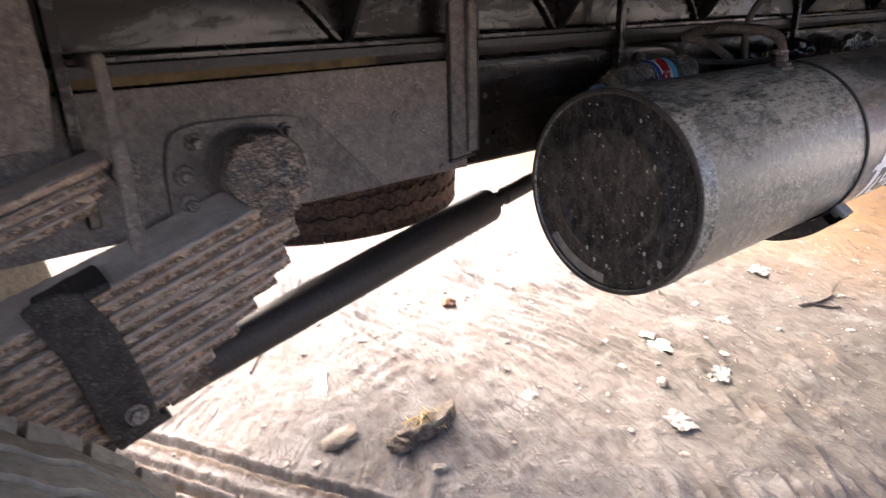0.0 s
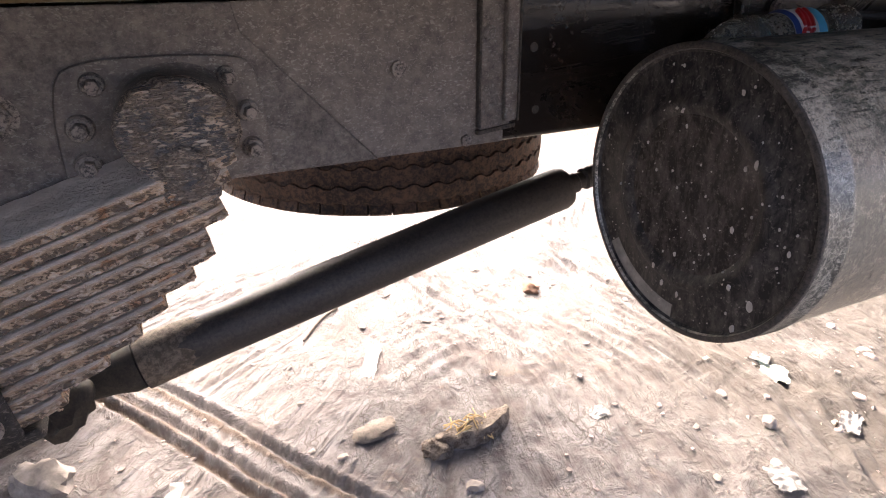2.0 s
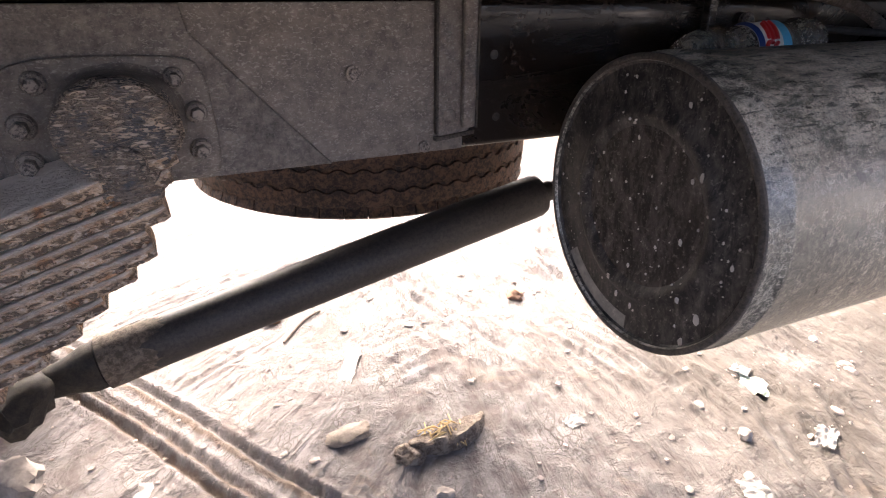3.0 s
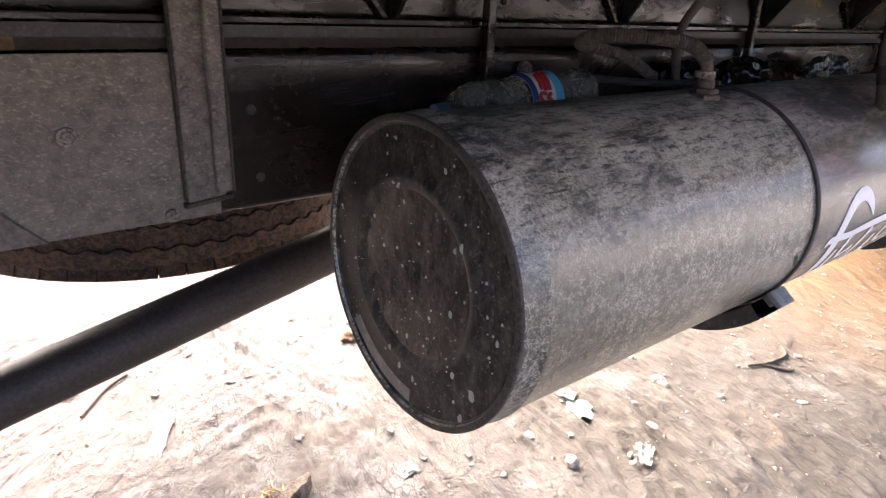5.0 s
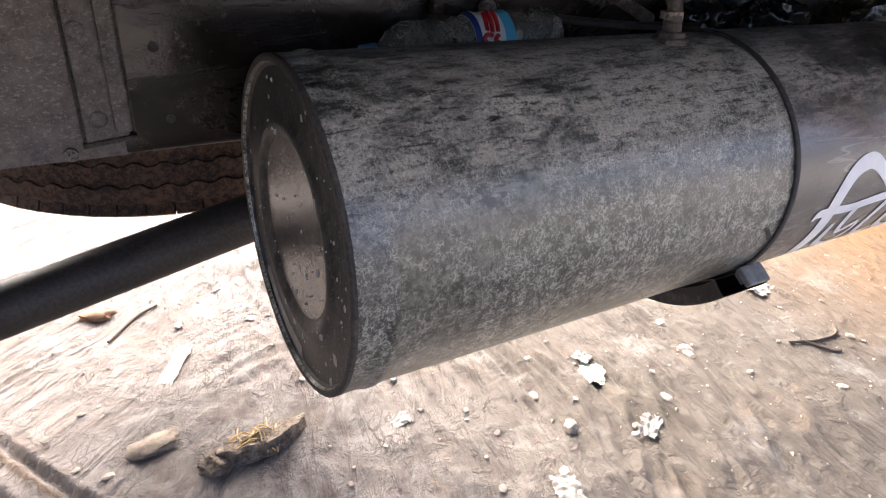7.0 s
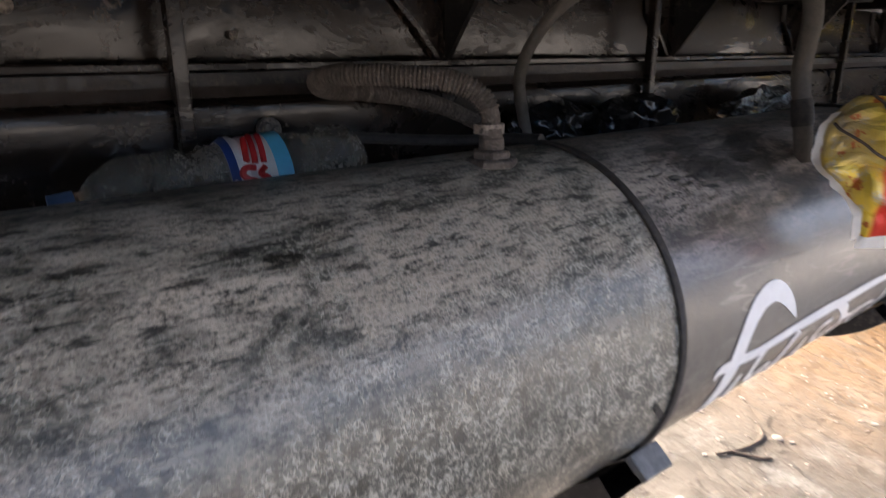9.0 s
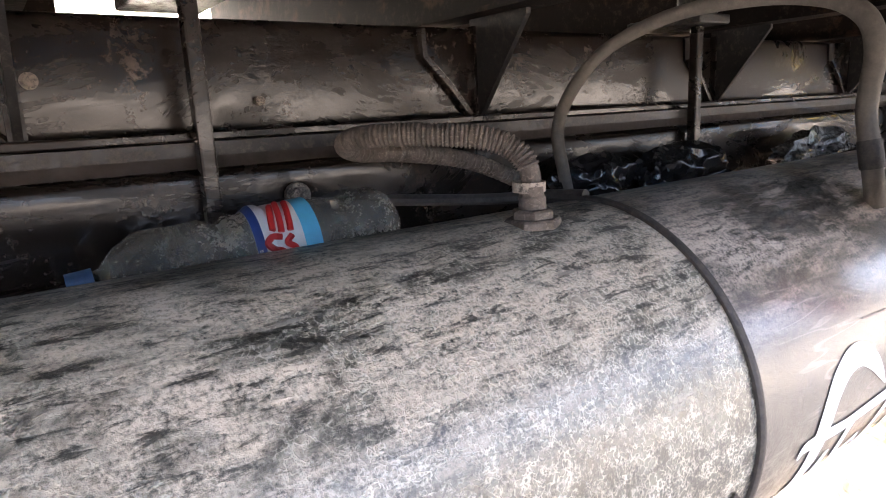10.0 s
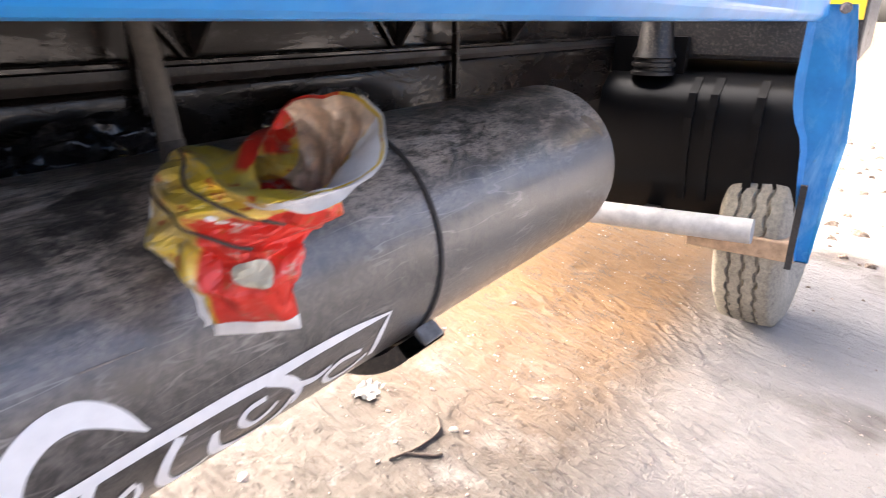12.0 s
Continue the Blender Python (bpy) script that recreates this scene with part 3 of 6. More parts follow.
M_PAPER = plain("litter_paper", (0.25, 0.237, 0.22), 0.7, 0.35, 30)
M_STRAW = plain("straw", (0.42, 0.30, 0.14), 0.8, 0.3, 30)
M_GREENWRAP = plain("litter_green", (0.36, 0.42, 0.33), 0.6, 0.25, 20)
M_RUSTY = dusty("dirt_patch", (0.10, 0.085, 0.072), (0.30, 0.24, 0.19), 0.6, 90, 14, 0.85, 0.3, blur=0.1)
M_TWIG = plain("twig_bark", (0.10, 0.075, 0.06), 0.9, 0.25, 60)


# ---------------------------------------------------------------- mesh helpers
def finish(name, bm, material, smooth=False):
    bmesh.ops.recalc_face_normals(bm, faces=bm.faces[:])
    me = bpy.data.meshes.new(name)
    bm.to_mesh(me)
    bm.free()
    for m in (material if isinstance(material, (list, tuple)) else [material]):
        me.materials.append(m)
    if smooth:
        me.polygons.foreach_set("use_smooth", [True] * len(me.polygons))
        me.set_sharp_from_angle(angle=radians(40))
    return me


def part(name, bm, material, parent, label="", smooth=False, bevel=0.0):
    ob = new(name, finish(name, bm, material, smooth))
    ob.parent = parent
    if label:
        tagged(ob, label)
    if bevel:
        mod = ob.modifiers.new("bevel", "BEVEL")
        mod.width, mod.segments, mod.limit_method = bevel, 2, "ANGLE"
    return ob


def thing(name, label, category, group="", at=(0, 0, 0), kind=""):
    ob = new(name)
    ob.empty_display_size = 0.05
    ob.location = at
    return tagged(ob, label, category, group, kind)


def box(bm, x0, x1, y0, y1, z0, z1):
    vs = [bm.verts.new((x, y, z)) for x in (x0, x1) for y in (y0, y1) for z in (z0, z1)]
    for f in ((0, 1, 3, 2), (4, 6, 7, 5), (0, 4, 5, 1), (2, 3, 7, 6), (0, 2, 6, 4), (1, 5, 7, 3)):
        bm.faces.new([vs[i] for i in f])
    return vs


def slab(bm, outline, y0, y1):
    """An outline in x and z, thick from y0 to y1."""
    a = [bm.verts.new((x, y0, z)) for x, z in outline]
    b = [bm.verts.new((x, y1, z)) for x, z in outline]
    bm.faces.new(a)
    bm.faces.new(b[::-1])
    n = len(a)
    for i in range(n):
        bm.faces.new((a[i], b[i], b[(i + 1) % n], a[(i + 1) % n]))


def lathe(bm, profile, m=Matrix(), seg=64, a0=0.0, a1=360.0):
    """profile: (along, radius) pairs, turned round the x axis of m."""
    whole = abs(a1 - a0) >= 360
    n = seg if whole else seg + 1
    rings = []
    for u, r in profile:
        if r < 1e-6 and whole:
            rings.append([bm.verts.new(m @ Vector((u, 0, 0)))])
        else:
            rings.append([bm.verts.new(m @ Vector((u, r * math.cos(radians(a0 + (a1 - a0) * i / seg)), r * math.sin(radians(a0 + (a1 - a0) * i / seg))))) for i in range(n)])
    for p, q in zip(rings, rings[1:]):
        for i in range(seg):
            j = (i + 1) % n
            if len(p) == 1 and len(q) == 1:
                continue
            if len(p) == 1:
                bm.faces.new((p[0], q[i], q[j]))
            elif len(q) == 1:
                bm.faces.new((p[i], p[j], q[0]))
            else:
                bm.faces.new((p[i], p[j], q[j], q[i]))


def spline(points, steps=12):
    """A smooth line through points."""
    P = [Vector(p) for p in points]
    P = [2 * P[0] - P[1]] + P + [2 * P[-1] - P[-2]]
    out = []
    for i in range(1, len(P) - 2):
        for k in range(steps):
            t = k / steps
            a, b, c, d = P[i - 1:i + 3]
            out.append(0.5 * (2 * b + (c - a) * t + (2 * a - 5 * b + 4 * c - d) * t * t + (3 * b - a - 3 * c + d) * t ** 3))
    return out + [P[-2]]


def sweep(bm, line, radius, seg=12, cap=True):
    """A round tube along a line; radius: a number, or a function of the length along it."""
    line = [Vector(p) for p in line]
    up, rings, s = Vector((0.13, 0.31, 0.94)), [], 0.0
    for i, p in enumerate(line):
        if i:
            s += (p - line[i - 1]).length
        d = (line[min(i + 1, len(line) - 1)] - line[max(i - 1, 0)]).normalized()
        side = d.cross(up).normalized()
        up = side.cross(d).normalized()
        r = radius(s) if callable(radius) else radius
        rings.append([bm.verts.new(p + r * (math.cos(a) * side + math.sin(a) * up)) for a in (2 * math.pi * k / seg for k in range(seg))])
    for p, q in zip(rings, rings[1:]):
        for k in range(seg):
            bm.faces.new((p[k], p[(k + 1) % seg], q[(k + 1) % seg], q[k]))
    if cap:
        bm.faces.new(rings[0][::-1])
        bm.faces.new(rings[-1])


def hexagon(bm, m, r, h):
    """A bolt head with its washer, standing along z of m."""
    lo, hi, top = ([bm.verts.new(m @ Vector((q * math.cos(a), q * math.sin(a), z))) for a in (math.pi / 3 * k for k in range(6))] for q, z in ((r, 0.004), (r, h * 0.85), (r * 0.86, h)))
    for p, q in ((lo, hi), (hi, top)):
        for k in range(6):
            bm.faces.new((p[k], p[(k + 1) % 6], q[(k + 1) % 6], q[k]))
    bm.faces.new(top)
    wash = [[bm.verts.new(m @ Vector((r * 1.35 * math.cos(a), r * 1.35 * math.sin(a), z))) for a in (math.pi / 8 * k for k in range(16))] for z in (-0.004, 0.004)]
    for k in range(16):
        bm.faces.new((wash[0][k], wash[0][(k + 1) % 16], wash[1][(k + 1) % 16], wash[1][k]))
    bm.faces.new(wash[1])


OUT = Matrix.Rotation(radians(90), 4, "X")  # z of a bolt turned to -y, out of the rail


def lump(bm, m, size, seed, cuts=3, rough=0.35, freq=2.0):
    """An uneven stone, clod or crumpled thing."""
    made = bmesh.ops.create_icosphere(bm, subdivisions=cuts, radius=1.0)["verts"]
    for v in made:
        n = v.co.normalized()
        k = 1 + rough * noise.noise(n * freq + Vector((seed * 7.1, seed * 3.3, 0))) + rough * 0.5 * noise.noise(n * freq * 2.7 + Vector((0, seed * 5.7, 1)))
        v.co = m @ Vector((n.x * k * size[0], n.y * k * size[1], n.z * k * size[2]))


def crumple(bm, m, w, d, seed, n=14, height=0.3, freq=3.0):
    """A crumpled sheet."""
    grid = [[bm.verts.new(m @ Vector(((i / n - 0.5) * w * (1 + 0.25 * noise.noise(Vector((j * 0.5, seed, 2)))), (j / n - 0.5) * d * (1 + 0.25 * noise.noise(Vector((i * 0.5, seed, 7)))),
             height * w * abs(noise.noise(Vector((i / n * freq, j / n * freq, seed * 1.7)))) + 0.006))) for j in range(n + 1)] for i in range(n + 1)]
    for i in range(n):
        for j in range(n):
            bm.faces.new((grid[i][j], grid[i + 1][j], grid[i + 1][j + 1], grid[i][j + 1]))


# ---------------------------------------------------------------- ground
def heap(x, y):
    """The height of the ground."""
    p = Vector((x, y, 0))
    far = max(0.0, 1 - max(abs(x - 2.2) / 5.5, abs(y - 1.0) / 4.5))
    h = 0.010 * noise.noise(p * 1.3) + far * (0.008 * noise.noise(p * 4.0) + 0.009 * noise.ridged_multi_fractal(Vector((x * 9.0 - 3.5 * y, y * 3.2 + 1.2 * x, 0.4)), 0.9, 2.1, 4, 0.9, 2.0)
        + 0.006 * abs(noise.noise(Vector((x * 14 - 5 * y + 2 * noise.noise(p * 3), y * 6, 3.1)))) + 0.0032 * noise.noise(p * 19) + 0.0020 * noise.noise(p * 41)) - 0.030
    # soft strokes dragged through the sand, in two directions that fan out
    if far > 0.25:
        side = min(1.0, max(0.0, (x - 1.1) / 0.8 + 0.5 * noise.noise(p * 1.5)))
        calm = min(1.0, max(0.22, (3.0 - x) / 0.6)) * min(1.0, max(0.2, abs(0.8695 * x + 0.4937 * y - RUT - 0.07) / 0.10 - 0.8))
        for turn, share, q, deep, near in ((42, 0.55 * (1 - side), 2.0, 0.034, 1.0), (70, side, 7.0, 0.046, 1.5)):
            if share > 0.02:
                turn = radians(turn + 22 * noise.noise(p * 0.55 + Vector((q, 0, 0))))
                ca, sa = math.cos(turn), math.sin(turn)
                u, w = x * ca + y * sa, y * ca - x * sa + 0.02 * noise.noise(p * 2.6)
                lift = 0.55 - abs(noise.noise(Vector((u * 2.9 * near, w * 15 * near, q)))) * 1.6 + 0.45 * noise.noise(Vector((u * 6, w * 36, q + 3)))
                h += calm * share * deep * max(0.0, 0.42 + 1.0 * noise.noise(p * 2.3 + Vector((q, 3, 1)))) * lift
    # two wheel ruts with their pressed ridges
    if 1.05 < y < 2.75:
        d = 0.8695 * x + 0.4937 * y - RUT + 0.012 * noise.noise(p * 3.3)
        if -0.12 < d < 0.3:
            cut = min(1.0, (y - 1.05) / 0.2, (2.75 - y) / 0.2)
            for off, deep in ((0.0, 0.016), (0.048, 0.013), (0.148, 0.017)):
                h += cut * deep * (0.55 * math.exp(-((d - off - 0.024) / 0.012) ** 2) + 0.4 * math.exp(-((d - off + 0.022) / 0.012) ** 2) - math.exp(-((d - off) / 0.012) ** 2))
    # the mound of loose sand before the front wheel
    h += 0.10 * math.exp(-((x - 5.6) / 0.9) ** 2 - ((y - 1.7) / 0.8) ** 2)
    return h


def steps(a, b, fine, reach):
    """Even steps from a to b, then wider and wider ones out to reach."""
    out = list(np.arange(a, b + fine / 2, fine))
    s, lo, hi = fine, a, b
    while hi < reach:
        s *= 1.35
        lo, hi = lo - s, hi + s
        out = [lo] + out + [hi]
    return out


bm = bmesh.new()
gx, gy = steps(0.0, 5.0, 0.0078, 900.0), steps(0.5, 3.0, 0.0078, 900.0)
verts = [(x, y, heap(x, y)) for x in gx for y in gy]
ny = len(gy)
faces = [(i * ny + j, (i + 1) * ny + j, (i + 1) * ny + j + 1, i * ny + j + 1) for i in range(len(gx) - 1) for j in range(ny - 1)]
bm.free()
gm = bpy.data.meshes.new("ground")
gm.from_pydata(verts, [], faces)
gm.polygons.foreach_set("use_smooth", [True] * len(gm.polygons))
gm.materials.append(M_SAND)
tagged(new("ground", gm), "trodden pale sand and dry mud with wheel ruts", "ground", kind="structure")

# ---------------------------------------------------------------- chassis frame
WEB, LOW, TOP = 1.10, 0.967, 1.175       # face, lower and upper edge of the side rail
SUB_Y, SUB_LOW, SUB_TOP = 1.135, 1.205, 1.335
X0, X1 = -1.6, 6.2
frame_ = thing("chassis_frame", "black-painted dusty steel lorry chassis frame with bolted subframe", "chassis", at=(0, WEB, LOW))
frame_.location = (0, 0, 0)


def channel(bm, y, z0, z1, depth, t, x0, x1):
    """A C-section rail, its web's face at y, the flanges pointing to +y when depth > 0."""
    s = 1 if depth > 0 else -1
    pts = [(y, z0), (y + depth, z0), (y + depth, z0 + t), (y + s * t, z0 + t), (y + s * t, z1 - t), (y + depth, z1 - t), (y + depth, z1), (y, z1)]
    a = [bm.verts.new((x0, p, z)) for p, z in pts]
    b = [bm.verts.new((x1, p, z)) for p, z in pts]
    for i in range(8):
        j = (i + 1) % 8
        bm.faces.new((a[i], a[j], b[j], b[i]))
    bm.faces.new(a)
    bm.faces.new(b[::-1])




def pressed_rail(y, z0, z1, depth, t, x0, x1, bow, dent, seed):
    """A C-section rail of pressed sheet: rounded corners, and a web that bows out a little and is not quite flat."""
    bm = bmesh.new()
    r, n = 0.010, 14
    face = [(y + depth, z0), (y + 0.03, z0)]
    face += [(y + r - r * math.sin(a), z0 + r - r * math.cos(a)) for a in (0.0, 0.5, 1.05)]
    face += [(y, z0 + r + (z1 - z0 - 2 * r) * k / n) for k in range(n + 1)]
    face += [(y + r - r * math.cos(a), z1 - r + r * math.sin(a)) for a in (0.52, 1.07, 1.57)]
    face += [(y + 0.03, z1), (y + depth, z1)]
    back = [(y + depth, z1 - t), (y + t, z1 - t), (y + t, z0 + t), (y + depth, z0 + t)]
    rings = []
    for i in range(int((x1 - x0) / 0.03) + 1):
        x = x0 + 0.03 * i
        ring = []
        for p, z in face:
            k = min(1.0, max(0.0, (z - z0) / (z1 - z0)))
            mid = 4 * k * (1 - k) if p < y + 0.012 else 0.0
            wave = noise.noise(Vector((x * 2.3, z * 5.0, seed))) + 0.5 * noise.noise(Vector((x * 5.5, z * 9.0, seed + 3)))
            ring.append(bm.verts.new((x, p - bow * mid + dent * wave * min(1.0, 2 * mid), z)))
        rings.append(ring + [bm.verts.new((x, p, z)) for p, z in back])
    for a, b in zip(rings, rings[1:]):
        for k in range(len(a)):
            j = (k + 1) % len(a)
            bm.faces.new((a[k], a[j], b[j], b[k]))
    bm.faces.new(rings[0])
    bm.faces.new(rings[-1][::-1])
    return bm


part("side_rail", pressed_rail(WEB, LOW, TOP, 0.08, 0.009, X0, X1, 0.0, 0.0022, 2.0), M_SUB, frame_, "glossy black C-section rail with runs", smooth=True)
bm = bmesh.new()
channel(bm, 1.96, LOW, TOP, -0.08, 0.009, X0, X1)
part("side_rail", bm, M_RAIL, frame_, "black C-section rail under dust", bevel=0.003)
bm = bmesh.new()
slab(bm, [(-1.5, LOW + 0.002), (0.895, LOW + 0.002), (0.735, 1.140), (0.73, 1.160), (0.728, TOP - 0.002), (-1.5, TOP - 0.002)], WEB - 0.0095, WEB - 0.0042)
part("doubler_plate", bm, M_RAIL, frame_, "dark flecked doubler plate with a slanted end", bevel=0.002)
bm = bmesh.new()
slab(bm, [(0.60, LOW + 0.002), (1.094, LOW + 0.002), (1.094, TOP - 0.002), (0.60, TOP - 0.002)], WEB - 0.004, WEB - 0.0005)
part("doubler_plate", bm, M_PLATE, frame_, "grey-brown reinforcing plate", bevel=0.0015)
bm = bmesh.new()
slab(bm, [(1.050, 0.991), (1.100, 0.996), (1.100, 1.262), (1.092, 1.280), (1.062, 1.288), (1.050, 1.268)], WEB - 0.013, WEB - 0.0045)
part("fish_plate", bm, M_RAIL, frame_, "black strap plate with worn edges", bevel=0.003)
bm = bmesh.new()
slab(bm, [(1.084, 1.002), (1.104, 1.004), (1.104, 1.262), (1.097, 1.276), (1.084, 1.272)], WEB - 0.026, WEB - 0.0132)
part("plate_rib", bm, M_RAIL, frame_, "raised dusty rib of the strap plate", bevel=0.004)
# thin pale beads drawn along three edges of the strap plate
bm = bmesh.new()
slab(bm, [(1.046, 0.9855), (1.107, 0.9915), (1.108, 0.997), (1.046, 0.991)], WEB - 0.015, WEB - 0.0042)
part("edge_bead", bm, M_EDGE, frame_, "pale worn bead along the plate edge")
bm = bmesh.new()
box(bm, 1.0468, 1.0502, WEB - 0.0142, WEB - 0.0052, 0.996, 1.268)
part("edge_bead", bm, M_EDGE, frame_, "pale worn bead along the plate edge")
bm = bmesh.new()
box(bm, 1.1036, 1.1064, WEB - 0.0262, WEB - 0.0175, 1.003, 1.260)
part("edge_bead", bm, M_EDGE, frame_, "pale worn bead along the plate edge")
for x, z in ((1.068, 1.020), (1.062, 1.125)):
    bm = bmesh.new()
    lathe(bm, [(-0.0030, 0.0), (-0.0028, 0.007), (-0.0014, 0.0095), (0.0, 0.0105)], Matrix.Translation((x, WEB - 0.0129, z)) @ Matrix.Rotation(radians(90), 4, "Z"), 20)
    part("rivet", bm, M_RAIL, frame_, "flat worn rivet head", smooth=True)
bm = bmesh.new()
box(bm, 0.90, X1, WEB + 0.006, WEB + 0.075, TOP + 0.001, TOP + 0.014)
part("packing_strip", bm, M_PACK, frame_, "thin worn dark packing strip")
bm = bmesh.new()
box(bm, X0, 0.899, WEB + 0.001, WEB + 0.075, TOP + 0.001, TOP + 0.0142)
part("packing_strip", bm, M_PACKWOOD, frame_, "ochre wooden packing strip")
bm = bmesh.new()
box(bm, X0, X1, WEB - 0.004, WEB + 0.078, TOP + 0.0145, SUB_LOW - 0.001)
part("packing_strip", bm, M_BLACK, frame_, "black packing strip")
part("subframe_rail", pressed_rail(SUB_Y, SUB_LOW, SUB_TOP, 0.07, 0.008, X0, X1, 0.0036, 0.0030, 7.0), M_SUB, frame_, "glossy dark subframe rail with spatter, tinted brown for reflected sand", smooth=True)
bm = bmesh.new()
box(bm, X0, X1, SUB_Y - 0.03, SUB_Y - 0.0005, SUB_LOW + 0.0002, SUB_LOW + 0.010)
part("packing_strip", bm, M_SUB, frame_, "black ledge under the subframe", bevel=0.002)
bm = bmesh.new()
channel(bm, 1.92, SUB_LOW, SUB_TOP, -0.07, 0.008, X0, X1)
part("subframe_rail", bm, M_SUB, frame_, bevel=0.002)
for x in (-0.9, 0.15, 2.05, 3.4, 4.9):
    bm = bmesh.new()
    box(bm, x - 0.05, x + 0.05, WEB + 0.0095, 1.95, LOW + 0.02, LOW + 0.03)
    box(bm, x - 0.004, x + 0.004, WEB + 0.0095, 1.95, LOW + 0.0302, TOP - 0.02)
    part("cross_member", bm, M_BLACK, frame_)

# triangular outriggers that carry the bed, with their slanting stay
OUTRIGGERS = (0.31, 0.862, 1.383, 1.938, 2.53, 3.10, 3.68)
for x in OUTRIGGERS:
    bm = bmesh.new()
    a = [bm.verts.new(p) for p in ((x - 0.004, SUB_Y - 0.001, 1.216), (x - 0.004, SUB_Y - 0.001, 1.345), (x - 0.004, 1.02, 1.345), (x - 0.004, 1.02, 1.338), (x - 0.004, 1.115, 1.216))]
    b = [bm.verts.new(v.co + Vector((0.008, 0, 0))) for v in a]
    bm.faces.new(a)
    bm.faces.new(b[::-1])
    for i in range(5):
        bm.faces.new((a[i], b[i], b[(i + 1) % 5], a[(i + 1) % 5]))
    part("outrigger", bm, M_BLACK, frame_, "black triangular bracket")
    bm = bmesh.new()
    sweep(bm, [(x - 0.012, SUB_Y - 0.006, 1.214), (x - 0.05, SUB_Y - 0.01, 1.255), (x - 0.09, SUB_Y - 0.008, 1.295), (x - 0.092, SUB_Y - 0.008, 1.33)], 0.007, 6)
    part("stay", bm, M_SUB, frame_)
    bm = bmesh.new()
    box(bm, x - 0.008, x + 0.008, SUB_Y - 0.014, SUB_Y - 0.0015, 1.214, 1.335)
    part("weld_bar", bm, M_SUB, frame_)

# long U-bolts that tie the subframe to the rail
for x in (0.43, 1.541, 2.402, 3.3):
    bm = bmesh.new()
    box(bm, x - 0.0085, x + 0.0085, 1.076, 1.094, 1.00, 1.345)
    part("tie_bar", bm, M_SUB, frame_, "dark upright tie bar with dusty edge", bevel=0.003)
    bm = bmesh.new()
    box(bm, x - 0.045, x + 0.045, 1.05, 1.20, 1.346, 1.362)
    part("tie_plate", bm, M_BLACK, frame_, bevel=0.003)
    bm = bmesh.new()
    box(bm, x - 0.028, x + 0.028, 1.06, 1.11, 1.3625, 1.40)
    part("tie_nut", bm, M_BLACK, frame_, bevel=0.006)

# bolts and holes in the web
for x, z, r in ((0.478, 1.068, 0.017), (1.031, 0.978, 0.006), (0.93, 1.085, 0.008), (1.078, 1.13, 0.006), (1.64, 1.137, 0.011), (1.40, 1.27, 0.006), (1.62, 1.245, 0.004)):
    bm = bmesh.new()
    hexagon(bm, Matrix.Translation((x, (WEB if z < 1.2 else SUB_Y) - 0.006, z)) @ OUT, r, r * 0.9)
    part("bolt", bm, M_BOLT, frame_)
for x, z in ((1.145, 1.100), (1.152, 1.010)):
    bm = bmesh.new()
    lathe(bm, [(0, 0.0), (0, 0.006), (0.002, 0.007)], Matrix.Translation((x, WEB - 0.0012, z)) @ Matrix.Rotation(radians(90), 4, "Z"), 14)
    part("bolt_hole", bm, M_STRAP, frame_)

# ---------------------------------------------------------------- rear spring, its hanger and clamp
SY0, SY1 = 0.995, 1.080                       # sides of the spring
spring = thing("leaf_spring", "rusty dust-caked multi-leaf lorry spring under the side rail", "leaf spring")
ENDS = (0.118, 0.104, 0.083, 0.084, 0.054, 0.053, 0.022, -0.020, -0.058, -0.104, -0.160)


def leaf(u0, u1, base, lean, y0, y1, t, seed, bank=0.0):
    """One spring leaf: a rounded crusty side, a gap of grime to the next, an uneven trimmed end."""
    bm = bmesh.new()
    n, rng = 230, random.Random(seed)
    side = [(0.04, 0.0045), (0.10, 0.0022), (0.18, 0.0006), (0.30, 0.0), (0.38, 0.0008), (0.46, 0.0016), (0.54, 0.0018), (0.62, 0.0017), (0.70, 0.0016), (0.78, 0.0016), (0.86, 0.0022), (0.92, 0.0045)]
    back = [(0.92, 0.003), (0.5, 0.0), (0.04, 0.003)]
    if bank:                                   # dust banked up on the top leaf
        back += [(0.04 - bank * (1 - w), 0.004 + 0.074 * w) for w in (0.0, 0.15, 0.3, 0.45, 0.6, 0.75, 0.88)]
    rings = []
    for i in range(n + 1):
        u = u0 + (u1 - u0) * i / n
        c = base + SD * u + SN * lean(u)
        wave = 0.0011 * noise.noise(Vector((u * 22, seed * 3.7, 0)))
        tip = max(0.0, (u - u1 + 0.012) / 0.012)
        ring = []
        for q, d in side:
            crust = 1.0 if q > 0.34 else 0.35
            d += 0.0014 * crust * (noise.noise(Vector((u * 150, q * 3.4, seed * 5.3))) + 0.7 * noise.noise(Vector((u * 330, q * 6.5, seed * 1.3))))
            w = 0.0006 * noise.noise(Vector((u * 120, q * 2, seed * 9.1)))
            p = c + SN * (q * t + w) + SD * (tip * 0.0016 * noise.noise(Vector((q * 9, seed * 2.1, 0))))
            ring.append((p, y0 + d + wave + 0.005 * tip))
        ring += [(c + SN * (q * t + (0.0012 * noise.noise(Vector((u * 60, d * 60, 4))) if q < 0 else 0)), y1 - d - 0.004 * tip) for q, d in back]
        rings.append([bm.verts.new((p.x, y, p.z)) for p, y in ring])
    m = len(rings[0])
    for p, q in zip(rings, rings[1:]):
        for j in range(m):
            bm.faces.new((p[j], p[(j + 1) % m], q[(j + 1) % m], q[j]))
    bm.faces.new(rings[0][::-1])
    bm.faces.new(rings[-1])
    return bm


